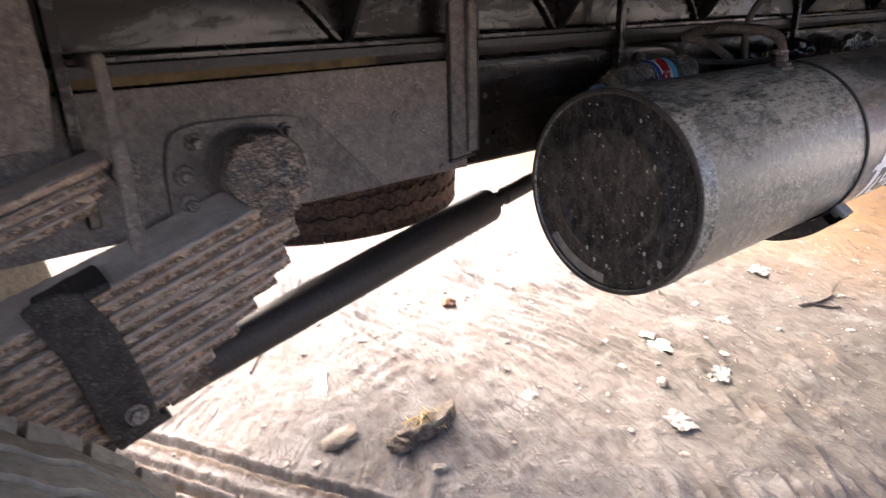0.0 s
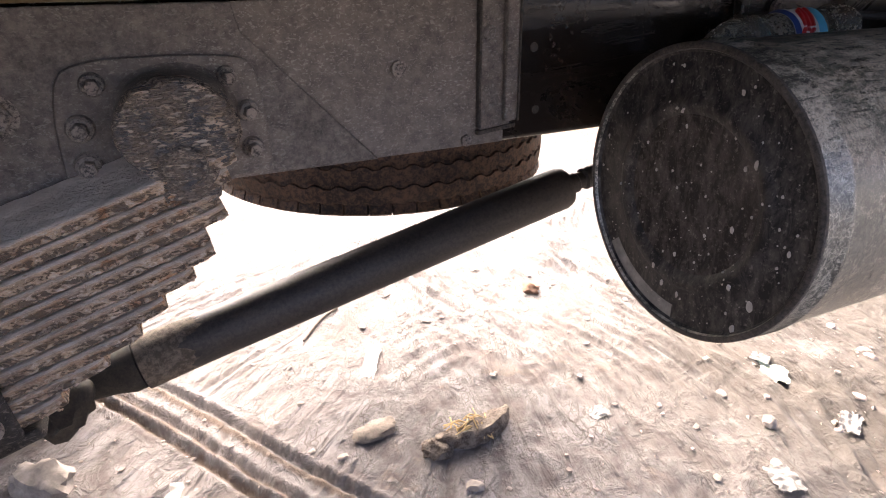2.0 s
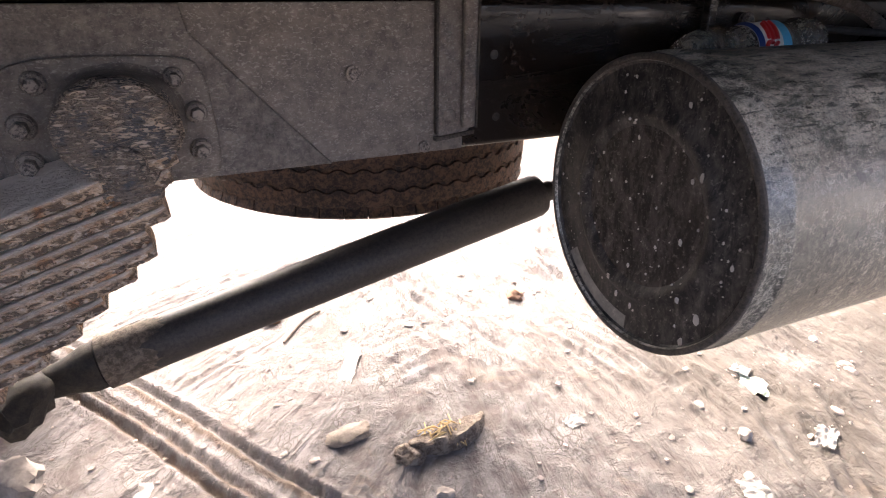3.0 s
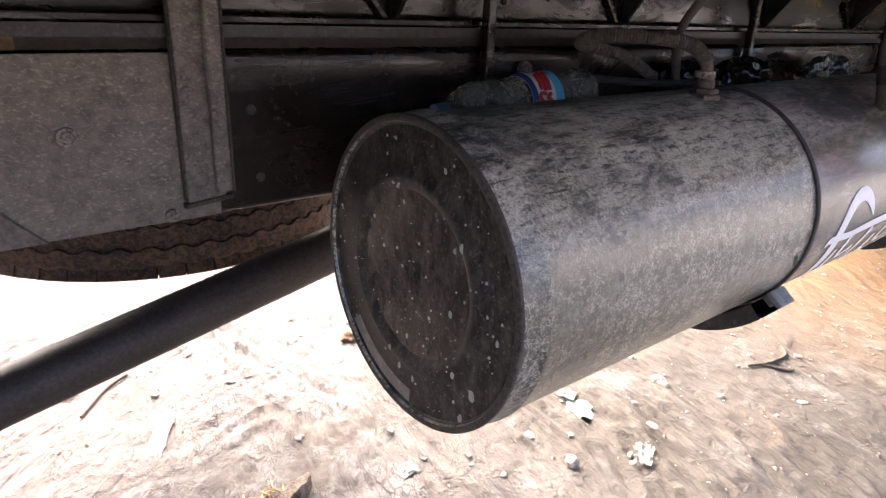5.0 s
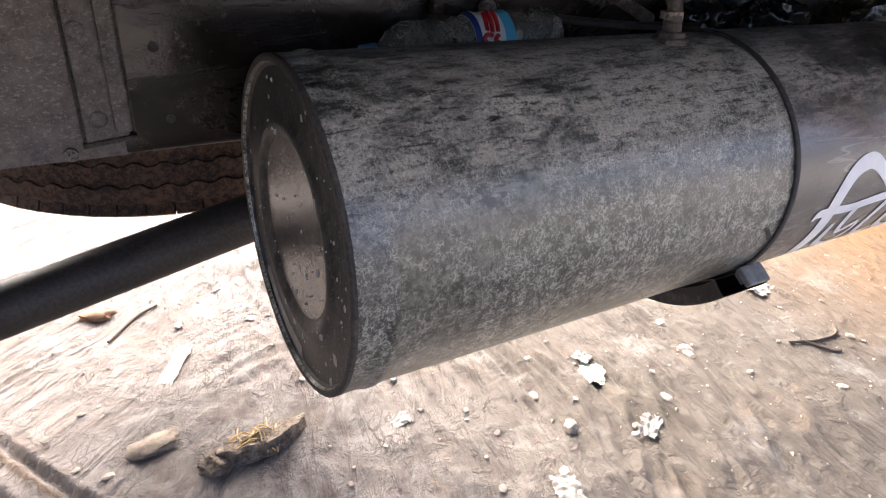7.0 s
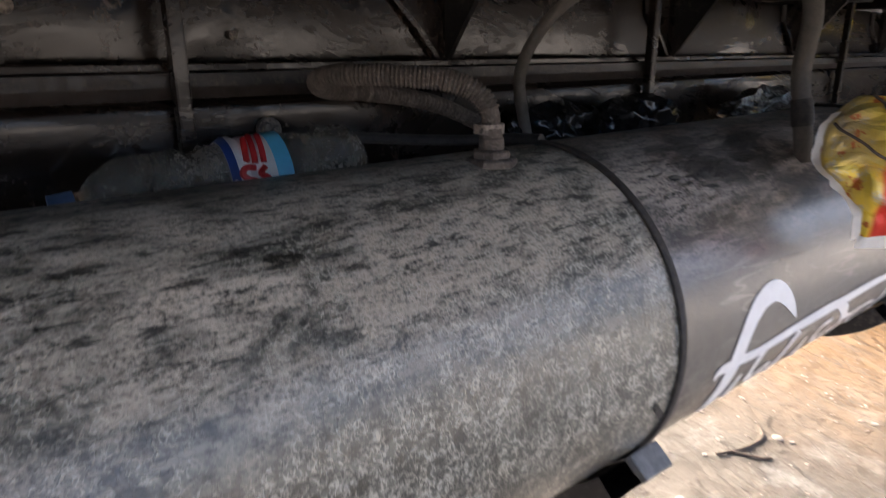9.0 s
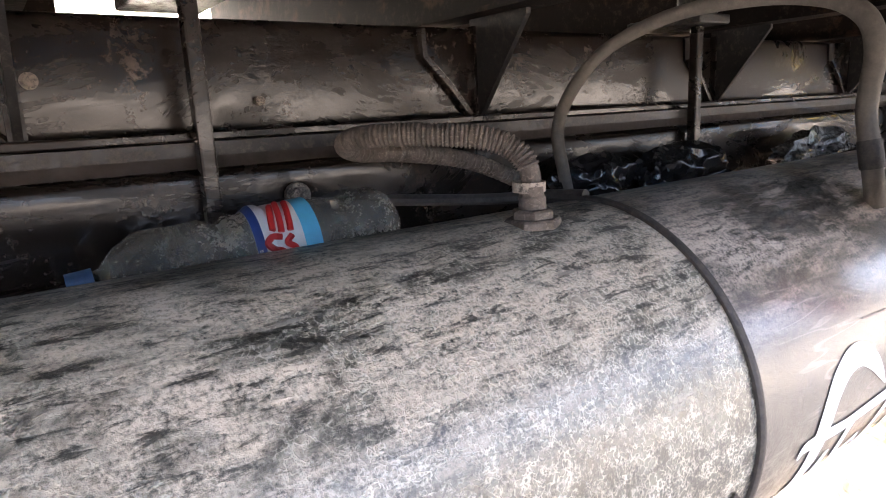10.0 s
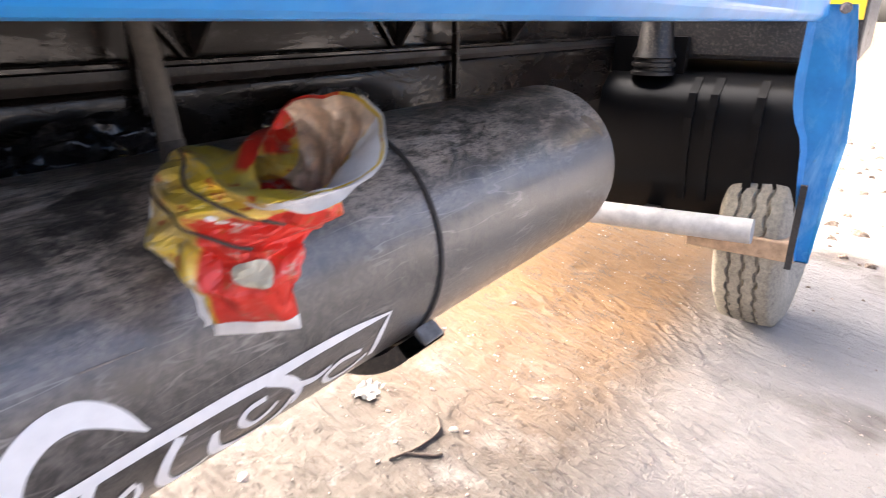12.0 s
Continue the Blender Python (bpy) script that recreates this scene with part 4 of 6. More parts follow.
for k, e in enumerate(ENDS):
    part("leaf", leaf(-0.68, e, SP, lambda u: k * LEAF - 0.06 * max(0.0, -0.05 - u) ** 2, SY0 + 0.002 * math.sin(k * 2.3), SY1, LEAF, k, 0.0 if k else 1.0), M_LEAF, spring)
bm = bmesh.new()
o = [(SP + SD * u + SN * v) for u, v in ((-0.66, 0.003), (0.04, 0.003), (0.0, 0.10), (-0.21, LEAF * 10.8), (-0.66, LEAF * 10.8))]
slab(bm, [(p.x, p.z) for p in o], SY0 + 0.012, SY1 - 0.012)
part("grime", bm, M_CLAMP, spring, "dark grime packed between the leaves")

rng = random.Random(31)
bm = bmesh.new()
for k in range(3600):
    i = rng.randrange(len(ENDS))
    u, q = rng.uniform(-0.5, ENDS[i] - 0.004), rng.choice((0.30, 0.34, 0.40, 0.86, rng.uniform(0.35, 0.85), rng.uniform(0.1, 0.9))) + rng.uniform(-0.05, 0.05)
    if noise.noise(Vector((u * 26, i * 3.1, q))) + 0.5 * noise.noise(Vector((u * 90, i * 5.1, q * 4))) < -0.05:
        continue
    c = SP + SD * u + SN * (i * LEAF - 0.06 * max(0.0, -0.05 - u) ** 2 + q * LEAF)
    r = 0.0009 + 0.0022 * rng.random() ** 2
    y = SY0 + 0.002 * math.sin(i * 2.3) + 0.001
    ring = [bm.verts.new((c.x + r * a * rng.uniform(0.8, 2.2), y + 0.002, c.z + r * b * rng.uniform(0.4, 1.0) + 0.3 * r * a)) for a, b in ((-1, 0), (0, -1), (1, 0), (0, 1))]
    tip = bm.verts.new((c.x, y - r * 0.9, c.z))
    for n in range(4):
        bm.faces.new((ring[n], ring[(n + 1) % 4], tip))
crust = part("dust_crust", bm, M_FLAKE, spring)
tagged(crust, "flakes of dried dust along the leaf edges", kind="stuff")

# helper leaves above, ending under the rail
helper = thing("helper_spring", "short upper pack of rusty helper leaves", "leaf spring")
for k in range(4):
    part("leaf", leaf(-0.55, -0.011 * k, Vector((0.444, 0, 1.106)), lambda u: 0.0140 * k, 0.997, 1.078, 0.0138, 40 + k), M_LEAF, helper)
bm = bmesh.new()
slab(bm, [(0.462, 1.225), (0.449, 1.225), (0.449, 1.10), (0.447, 1.00), (0.450, 0.988), (0.457, 0.983), (0.464, 0.987), (0.468, 0.998), (0.467, 1.10)], 0.981, 0.990)
box(bm, 0.450, 0.462, 0.9905, 1.088, 1.205, 1.222)
part("shackle", bm, M_RAIL, helper, "slim dusty shackle bar with a rounded foot", bevel=0.003)
bm = bmesh.new()
slab(bm, [(0.20, 1.12), (0.395, 1.125), (0.405, 1.20), (0.40, 1.36), (0.18, 1.36)], 0.99, 1.085)
part("bracket", bm, M_RAIL, helper, "dark dusty upper bracket", bevel=0.008)

hanger = thing("spring_hanger", "cast spring hanger caked with dried mud, bolted to the rail", "spring bracket")
bm = bmesh.new()
plate_line = [(p.x, p.z) for p in spline([(0.545, 0, 0.978), (0.64, 0, 0.975), (0.735, 0, 0.975), (0.752, 0, 0.992), (0.750, 0, 1.05), (0.742, 0, 1.100), (0.715, 0, 1.116), (0.62, 0, 1.120), (0.565, 0, 1.116),
                                               (0.540, 0, 1.100), (0.530, 0, 1.05), (0.530, 0, 0.995)], 5)]
slab(bm, plate_line, WEB - 0.020, WEB - 0.0098)
part("base_plate", bm, M_PLATE, hanger, "dark base plate", bevel=0.004)
BELL = [(p.x, p.z) for p in spline([(0.589, 0, 1.040), (0.591, 0, 1.070), (0.612, 0, 1.097), (0.650, 0, 1.107), (0.690, 0, 1.097), (0.711, 0, 1.068), (0.713, 0, 1.036), (0.700, 0, 1.018), (0.684, 0, 1.000), (0.681, 0, 0.972),
                                     (0.630, 0, 0.972), (0.622, 0, 1.000), (0.602, 0, 1.020), (0.589, 0, 1.040)], 6)][:-1]


def bell(layers, rough, seed):
    """A cast housing that stands out of the base plate: layers of (y, size, sideways shift)."""
    bm = bmesh.new()
    rings = []
    for y, k, dx in layers:
        if k == 0:
            rings.append([bm.verts.new((0.648 + dx, y, 1.045))])
            continue
        ring = []
        for x, z in BELL:
            p = Vector((0.648 + dx + (x - 0.648) * k, y, 1.045 + (z - 1.045) * k))
            q = rough * (noise.noise(p * 45 + Vector((seed, 0, 0))) + 0.6 * noise.noise(p * 110) + 0.4 * noise.noise(p * 230))
            ring.append(bm.verts.new(p + Vector(((x - 0.648) * 9 * q, -q, (z - 1.045) * 9 * q))))
        rings.append(ring)
    for p, q in zip(rings, rings[1:]):
        for i in range(len(p)):
            j = (i + 1) % len(p)
            bm.faces.new((p[i], p[j], q[0]) if len(q) == 1 else (p[i], p[j], q[j], q[i]))
    return bm


part("spring_eye_cover", bell(((1.0805, 1.10, 0.0), (1.076, 1.04, 0.0), (1.068, 1.0, 0.0), (1.045, 1.0, -0.002), (1.022, 0.985, -0.004), (1.010, 0.95, -0.005), (1.003, 0.88, -0.006), (1.0, 0.6, -0.006), (1.0, 0.0, -0.006)), 0.0006, 1.0),
     M_PLATE, hanger, "domed dark casting", smooth=True)
mud = [(1.026, 0.992, -0.004), (1.014, 0.985, -0.005), (1.004, 0.955, -0.006)] + [(0.998 - 0.006 * (1 - (k / 12) ** 2), 0.92 * k / 12, -0.006) for k in range(12, -1, -1)]
part("dried_mud", bell(mud, 0.0042, 4.0), M_CASTING, hanger, "pale crust of dried mud", smooth=True)
bm = bmesh.new()
lathe(bm, [(-0.988, 0.0), (-0.988, 0.015), (-0.986, 0.018), (-0.987, 0.021), (-0.991, 0.0235), (-1.010, 0.025), (-1.010, 0.0)], Matrix.Translation((0.645, 0, 1.017)) @ Matrix.Rotation(radians(-90), 4, "Z"), 48)
for v in bm.verts:
    v.co += Vector((1, 0, 1)) * 0.0016 * noise.noise(v.co * 90) + Vector((0, 1, 0)) * 0.0016 * noise.noise(v.co * 120)
part("eye_lug", bm, M_CASTING, hanger, "round lug of the spring eye", smooth=True)
bm = bmesh.new()
lump(bm, Matrix.Translation((0.652, 1.033, 1.003)), (0.041, 0.046, 0.026), 8, 4, 0.16, 3.0)
part("neck", bm, M_CASTING, hanger, "mud-caked neck over the spring eye", smooth=True)
for x, z, r in ((0.730, 1.053, 0.012), (0.730, 1.009, 0.012), (0.711, 1.094, 0.011), (0.573, 1.095, 0.012), (0.553, 1.050, 0.014), (0.553, 1.009, 0.014)):
    bm = bmesh.new()
    lathe(bm, [(0.0, 0.0), (0.0, r * 0.95), (0.003, r * 1.05), (0.0065, r * 1.1)], Matrix.Translation((x, WEB - 0.026, z)) @ Matrix.Rotation(radians(90), 4, "Z"), 20)
    hexagon(bm, Matrix.Translation((x, WEB - 0.026, z)) @ OUT @ Matrix.Rotation(x * 9, 4, "Z"), r * 0.66, 0.017)
    part("nut", bm, M_BOLT, hanger, "dusty hexagon nut")

clamp = thing("spring_clamp", "black dust-speckled steel clamp strap round the leaf spring", "clamp")
bm = bmesh.new()
slab(bm, [(0.318, 0.948), (0.345, 0.962), (0.382, 0.956), (0.412, 0.90), (0.431, 0.82), (0.441, 0.750), (0.412, 0.738), (0.376, 0.742), (0.362, 0.81), (0.350, 0.87)], SY0 - 0.016, SY0 - 0.0035)
part("strap", bm, M_CLAMP, clamp, bevel=0.006)
bm = bmesh.new()
o = [(SP + SD * u + SN * v) for u, v in ((-0.255, -0.014), (-0.170, -0.014), (-0.170, -0.001), (-0.255, -0.001))]
slab(bm, [(p.x, p.z) for p in o], SY0 - 0.012, SY1 + 0.012)
part("strap_top", bm, M_CLAMP, clamp, bevel=0.004)
bm = bmesh.new()
o = [(SP + SD * u + SN * v) for u, v in ((-0.270, 0.197), (-0.195, 0.197), (-0.192, 0.212), (-0.268, 0.212))]
slab(bm, [(p.x, p.z) for p in o], SY0 - 0.003, SY1 + 0.012)
part("strap_foot", bm, M_CLAMP, clamp, bevel=0.004)
bm = bmesh.new()
hexagon(bm, Matrix.Translation((0.412, SY0 - 0.016, 0.772)) @ OUT, 0.011, 0.011)
part("bolt", bm, M_BOLT, clamp)

axle = thing("rear_axle", "mud-coated rear axle beam", "axle")
bm = bmesh.new()
sweep(bm, [(-0.048, 0.30, 0.50), (-0.048, 2.75, 0.50)], 0.085, 28)
part("axle_tube", bm, M_AXLE, axle, smooth=True)
bm = bmesh.new()
box(bm, -0.15, 0.05, 0.99, 1.085, 0.575, 0.612)
part("spring_seat", bm, M_AXLE, axle, bevel=0.01)

# ---------------------------------------------------------------- damper
damper = thing("shock_absorber", "long black shock absorber slung beneath the chassis", "shock absorber")
D0, D1 = Vector((0.515, 1.45, 0.530)), Vector((1.495, 1.46, 0.732))
DM = Matrix.Translation(D0) @ (D1 - D0).to_track_quat("X", "Z").to_matrix().to_4x4()
DL = (D1 - D0).length
bm = bmesh.new()
lathe(bm, [(0.02, 0.0), (0.02, 0.040), (0.03, 0.046), (0.06, 0.049), (DL - 0.015, 0.050), (DL - 0.003, 0.046), (DL, 0.040), (DL, 0.0)], DM, 48)
part("barrel", bm, M_TUBE, damper, "satin black cylinder barrel", smooth=True)
bm = bmesh.new()
rows_ = []
for k in range(9):
    u = 0.024 + 0.012 * k
    r = 0.0490 + 0.0022 * (1 - k / 8)
    rows_.append([bm.verts.new(DM @ Vector((u + 0.070 * k / 8 * noise.noise(Vector((1.5 * math.cos(i * math.pi / 18), 1.5 * math.sin(i * math.pi / 18), 2.0))), (r + 0.001 * noise.noise(Vector((i * 0.9, k * 0.8, 3)))) * math.cos(i * math.pi / 18), r * math.sin(i * math.pi / 18)))) for i in range(36)])
for p, q in zip(rows_, rows_[1:]):
    for i in range(36):
        bm.faces.new((p[i], p[(i + 1) % 36], q[(i + 1) % 36], q[i]))
part("mud_crust", bm, M_AXLE, damper, "tan dirt caked round the lower end", smooth=True)
bm = bmesh.new()
lathe(bm, [(DL - 0.002, 0.0), (DL - 0.002, 0.024), (DL + 0.03, 0.024), (DL + 0.034, 0.020), (DL + 0.05, 0.020), (DL + 0.054, 0.026), (DL + 0.4, 0.026), (DL + 0.4, 0.0)], DM, 24)
part("piston_rod", bm, M_TUBE, damper, "thinner dark rod", smooth=True)
bm = bmesh.new()
lathe(bm, [(-0.075, 0.0), (-0.075, 0.028), (-0.03, 0.036), (0.0, 0.046), (0.0205, 0.046), (0.0205, 0.0)], DM, 24)
part("end_fitting", bm, M_JOINT, damper, "dark muddy end joint", smooth=True)
bm = bmesh.new()
lump(bm, Matrix.Translation((0.405, 1.44, 0.515)), (0.055, 0.10, 0.045), 3, 3, 0.3)
part("joint", bm, M_JOINT, damper, "dark mud-caked joint", smooth=True)
bm = bmesh.new()
box(bm, 0.02, 0.40, 1.40, 1.48, 0.47, 0.53)
part("anchor_bracket", bm, M_JOINT, damper, bevel=0.01)

# ---------------------------------------------------------------- tank
R = 0.190
TX0, TX1 = 1.225, 3.30
TA = Matrix.Translation((TX0, 0.856, 0.934)) @ Matrix.Rotation(math.atan2(-0.022, 1), 4, "Z") @ Matrix.Rotation(-math.atan2(0.004, 1), 4, "Y")
TLEN = TX1 - TX0
BAND1, BAND2 = 1.850 - TX0, 2.57 - TX0
tank = thing("fuel_tank", "long black cylindrical tank crusted with pale dust, strapped beside rail", "tank")
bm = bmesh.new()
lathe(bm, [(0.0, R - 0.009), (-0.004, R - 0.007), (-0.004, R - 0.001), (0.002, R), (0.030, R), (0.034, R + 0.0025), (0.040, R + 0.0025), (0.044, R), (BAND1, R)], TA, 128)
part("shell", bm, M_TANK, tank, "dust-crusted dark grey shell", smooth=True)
bm = bmesh.new()
lathe(bm, [(BAND1, R + 0.0004), (TLEN - 0.03, R + 0.0004), (TLEN - 0.008, R - 0.004), (TLEN, R - 0.02), (TLEN, 0.0)], TA, 128)
part("shell", bm, M_ENAMEL, tank, "smoother scratched black shell", smooth=True)
bm = bmesh.new()
lathe(bm, [(0.0, R - 0.009), (0.003, R - 0.012), (0.003, 0.131), (0.0005, 0.127), (-0.0022, 0.121), (-0.0022, 0.116), (0.0008, 0.109), (0.004, 0.104)], TA, 128)
part("end_cap", bm, M_CAP, tank, "black end plate splashed with pale cement spots", smooth=True)
bm = bmesh.new()
lathe(bm, [(0.004, 0.104), (0.0042, 0.05), (0.0042, 0.0)], TA, 128)
part("end_disc", bm, M_DISC, tank, "glossy black middle of the end plate", smooth=True)
bm = bmesh.new()
lathe(bm, [(-0.0042, R - 0.0075), (-0.0050, R - 0.005), (-0.0048, R - 0.002), (-0.003, R + 0.0005), (0.001, R + 0.0007)], TA, 128)
part("rim", bm, M_EDGE, tank, "worn scraped rim", smooth=True)
bm = bmesh.new()
lathe(bm, [(0.0024, 0.158), (0.0020, 0.162), (0.0020, R - 0.0128), (0.0026, R - 0.0122)], TA, 40, -90, -40)
part("scrape", bm, M_LUG, tank, "bare grey scrape at the foot of the end plate")
SPLASHES = ((0.762, 1.001, 0.007), (0.783, 0.913, 0.006), (0.866, 0.848, 0.005), (0.896, 0.821, 0.006), (0.881, 0.799, 0.006), (0.851, 0.794, 0.005), (0.879, 0.770, 0.008), (0.739, 0.831, 0.010),
            (0.756, 0.790, 0.008), (0.730, 0.799, 0.007), (0.769, 0.844, 0.005), (0.704, 0.913, 0.005), (0.800, 1.074, 0.005), (0.800, 1.022, 0.004), (0.780, 0.990, 0.005), (0.919, 0.953, 0.004))
rng = random.Random(11)
spots = [(y, z, s) for y, z, s in SPLASHES]
for k in range(110):
    a, q = rng.uniform(0, 2 * math.pi), 0.172 * math.sqrt(rng.random())
    spots.append((0.856 + q * math.cos(a), 0.934 + q * math.sin(a), 0.0010 + 0.003 * rng.random() ** 2))
for k, (y, z, s) in enumerate(spots):
    bm = bmesh.new()
    ring = []
    q = math.hypot(y - 0.856, z - 0.934)
    cx = 0.0036 if q < 0.106 else -0.0022 if q < 0.128 else 0.0026
    for i in range(9):
        a = 2 * math.pi * i / 9
        r = s * (0.65 + 0.6 * abs(noise.noise(Vector((k * 3.7, i * 0.9, 1)))))
        ring.append((y + r * 0.75 * math.cos(a), z + r * (1.25 if s > 0.004 else 1.0) * math.sin(a)))
    lo = [bm.verts.new(TA @ Vector((cx + 0.002, p - 0.856, q - 0.934))) for p, q in ring]
    hi = [bm.verts.new(TA @ Vector((cx - 0.0006, y + (p - y) * 0.7 - 0.856, z + (q - z) * 0.7 - 0.934))) for p, q in ring]
    bm.faces.new(hi)
    for i in range(9):
        bm.faces.new((lo[i], lo[(i + 1) % 9], hi[(i + 1) % 9], hi[i]))
    part("splash", bm, M_SPLASH, tank)
for b in (BAND1, BAND2):
    bm = bmesh.new()
    lathe(bm, [(b - 0.0045, R + 0.0005), (b - 0.0045, R + 0.0035), (b - 0.002, R + 0.005), (b + 0.002, R + 0.005), (b + 0.0045, R + 0.0035), (b + 0.0045, R + 0.0005)], TA, 128)
    part("strap", bm, M_STRAP, tank, "thin black strap", smooth=True)
    bm = bmesh.new()
    prof = [(b - 0.055, R + 0.0062), (b - 0.055, R + 0.034), (b + 0.045, R + 0.034), (b + 0.045, R + 0.0062), (b - 0.055, R + 0.0062)]
    lathe(bm, prof, TA, 40, 222, 320)
    saddle = part("saddle", bm, M_BLACK, tank, "black cradle beneath the tank", bevel=0.003)
    bm = bmesh.new()
    lm = TA @ Matrix.Translation((b, 0, 0)) @ Matrix.Rotation(radians(-143), 4, "X")
    vs = box(bm, -0.022, 0.024, R + 0.004, R + 0.034, -0.005, 0.005)
    vs += box(bm, -0.008, 0.008, R + 0.004, R + 0.024, 0.0052, 0.022)
    for v in vs:
        v.co = lm @ v.co
    part("lug", bm, M_LUG, saddle, "bent grey steel lug", bevel=0.002)
    bm = bmesh.new()
    box(bm, TX0 + b - 0.045, TX0 + b + 0.035, 0.90, WEB - 0.0005, 0.968, 1.02)
    part("bracket_arm", bm, M_BLACK, tank, bevel=0.003)


def on_tank(u, angle, lift=0.0):
    """A point of the tank's skin: u metres from its near end; angle in degrees, 0 level towards the open side, positive up."""
    a = radians(180 - angle)
    return TA @ Vector((u, (R + lift) * math.cos(a), (R + lift) * math.sin(a)))


# filler fitting with its corrugated breather hose
bm = bmesh.new()
fm = Matrix.Translation(on_tank(1.742 - TX0, 80, -0.004))
bmz = fm @ Matrix.Rotation(radians(-90), 4, "Y")
lathe(bm, [(0.0, 0.026), (0.006, 0.026), (0.008, 0.024), (0.008, 0.0)], bmz, 6)
lathe(bm, [(0.0082, 0.0195), (0.014, 0.0195), (0.016, 0.0175), (0.016, 0.0)], bmz @ Matrix.Rotation(radians(22), 4, "X"), 6)
lathe(bm, [(0.0162, 0.0125), (0.026, 0.012), (0.028, 0.0105), (0.036, 0.0102), (0.036, 0.0)], bmz, 20)
part("filler_fitting", bm, M_HOSE, tank, "dust-caked stepped hose fitting")

hose = thing("corrugated_hose", "dusty brown corrugated hose looping off the tank fitting", "hose")
line = spline([(1.741, 0.818, 1.142), (1.744, 0.818, 1.165), (1.737, 0.828, 1.186), (1.715, 0.848, 1.199), (1.675, 0.885, 1.204), (1.642, 0.925, 1.204), (1.640, 0.965, 1.197),
               (1.675, 1.005, 1.186), (1.75, 1.03, 1.178), (1.85, 1.04, 1.160), (1.95, 1.04, 1.12)], 40)
bm = bmesh.new()
sweep(bm, line, lambda s: 0.0092 + (0.0020 if s > 0.03 and (s * 235) % 1.0 < 0.55 else 0.0), 14)
part("hose_body", bm, M_HOSE, hose, smooth=False)
bm = bmesh.new()
lathe(bm, [(0.0, 0.0135), (0.0, 0.0150), (0.009, 0.0150), (0.009, 0.0135), (0.0, 0.0135)], Matrix.Translation((1.742, 0.818, 1.150)) @ Matrix.Rotation(radians(-90), 4, "Y"), 20)
part("hose_clamp", bm, M_BOLT, hose, "dusty steel hose clamp")

cable = thing("rubber_hose", "grey dusty rubber hose arching over the tank", "hose")
line = spline([(2.03, 1.035, 1.075), (2.008, 1.03, 1.135), (1.998, 1.03, 1.181), (2.006, 1.03, 1.213), (2.022, 1.02, 1.248), (2.044, 1.00, 1.283), (2.064, 0.97, 1.306), (2.091, 0.92, 1.327), (2.124, 0.87, 1.336),
               (2.160, 0.82, 1.338), (2.184, 0.775, 1.330), (2.189, 0.745, 1.314), (2.187, 0.727, 1.293), (2.188, 0.721, 1.262), (2.199, 0.728, 1.228), (2.206, 0.732, 1.196), (2.206, 0.726, 1.162), (2.208, 0.720, 1.125), (2.212, 0.715, 1.085)], 12)
bm = bmesh.new()
sweep(bm, line, lambda s: 0.0088 + 0.0030 * min(1, max(0, (s - 0.35) / 0.2)), 14)
part("hose_body", bm, M_CABLE, cable, smooth=True)
bm = bmesh.new()
sweep(bm, line[-26:-14], 0.0136, 14)
part("sleeve", bm, M_STRAP, cable, "dark rubber sleeve", smooth=True)

strip = thing("rubber_strap", "flat grey strap lying over the tank behind the fitting", "strap")
bm = bmesh.new()
pts = spline([(1.66, 1.03, 1.135), (1.74, 0.99, 1.128), (1.81, 0.95, 1.124), (1.845, 0.90, 1.128), (1.852, 0.85, 1.131)], 8)
sweep(bm, pts, 0.0065, 8)
part("strap_body", bm, M_STRAP, strip, smooth=True)

# ---------------------------------------------------------------- water bottle wedged between tank and rail
bottle = thing("water_bottle", "crushed clear plastic water bottle, dusty, lying on the tank", "bottle")
B0, B1 = Vector((1.398, 1.032, 1.086)), Vector((1.712, 1.012, 1.106))
BM = Matrix.Translation(B0) @ (B1 - B0).to_track_quat("X", "Z").to_matrix().to_4x4()
BL = (B1 - B0).length


def bottle_r(u):
    s = u / BL
    if s < 0.07:
        return 0.0135
    if s < 0.20:
        return 0.0135 + 0.029 * math.sin((s - 0.07) / 0.13 * math.pi / 2)
    r = 0.0425 + 0.0026 * math.sin(s * 75) * (0.35 < s < 0.55 or 0.80 < s < 0.9)
    r -= 0.006 * math.exp(-((s - 0.40) / 0.05) ** 2) + 0.004 * math.exp(-((s - 0.80) / 0.03) ** 2)
    return r if s < 0.93 else r - 0.018 * ((s - 0.93) / 0.07) ** 2


def bottle_mesh(u0, u1, lift, seg=40, n=60, a0=0, a1=360, closed=True):
    bm = bmesh.new()
    rings = []
    for i in range(n + 1):
        u = u0 + (u1 - u0) * i / n
        ring = []
        for k in range(seg + (0 if closed else 1)):
            a = radians(a0 + (a1 - a0) * k / seg)
            p = Vector((u * 20, math.cos(a) * 1.2, math.sin(a) * 1.2))
            body = 0.0 if not 0.12 < u / BL < 0.97 else 0.15 if 0.47 < u / BL < 0.71 else 1.0
            dent = body * (0.007 * noise.noise(p * 0.8) - 0.004 * abs(noise.noise(p * 1.8)))
            r = bottle_r(u) + dent + lift
            ring.append(bm.verts.new(BM @ Vector((u, r * math.cos(a), r * math.sin(a)))))
        rings.append(ring)
    for p, q in zip(rings, rings[1:]):
        for k in range(seg):
            j = (k + 1) % len(p)
            bm.faces.new((p[k], p[j], q[j], q[k]))
    if closed:
        bm.faces.new(rings[0][::-1])
        bm.faces.new(rings[-1])
    return bm


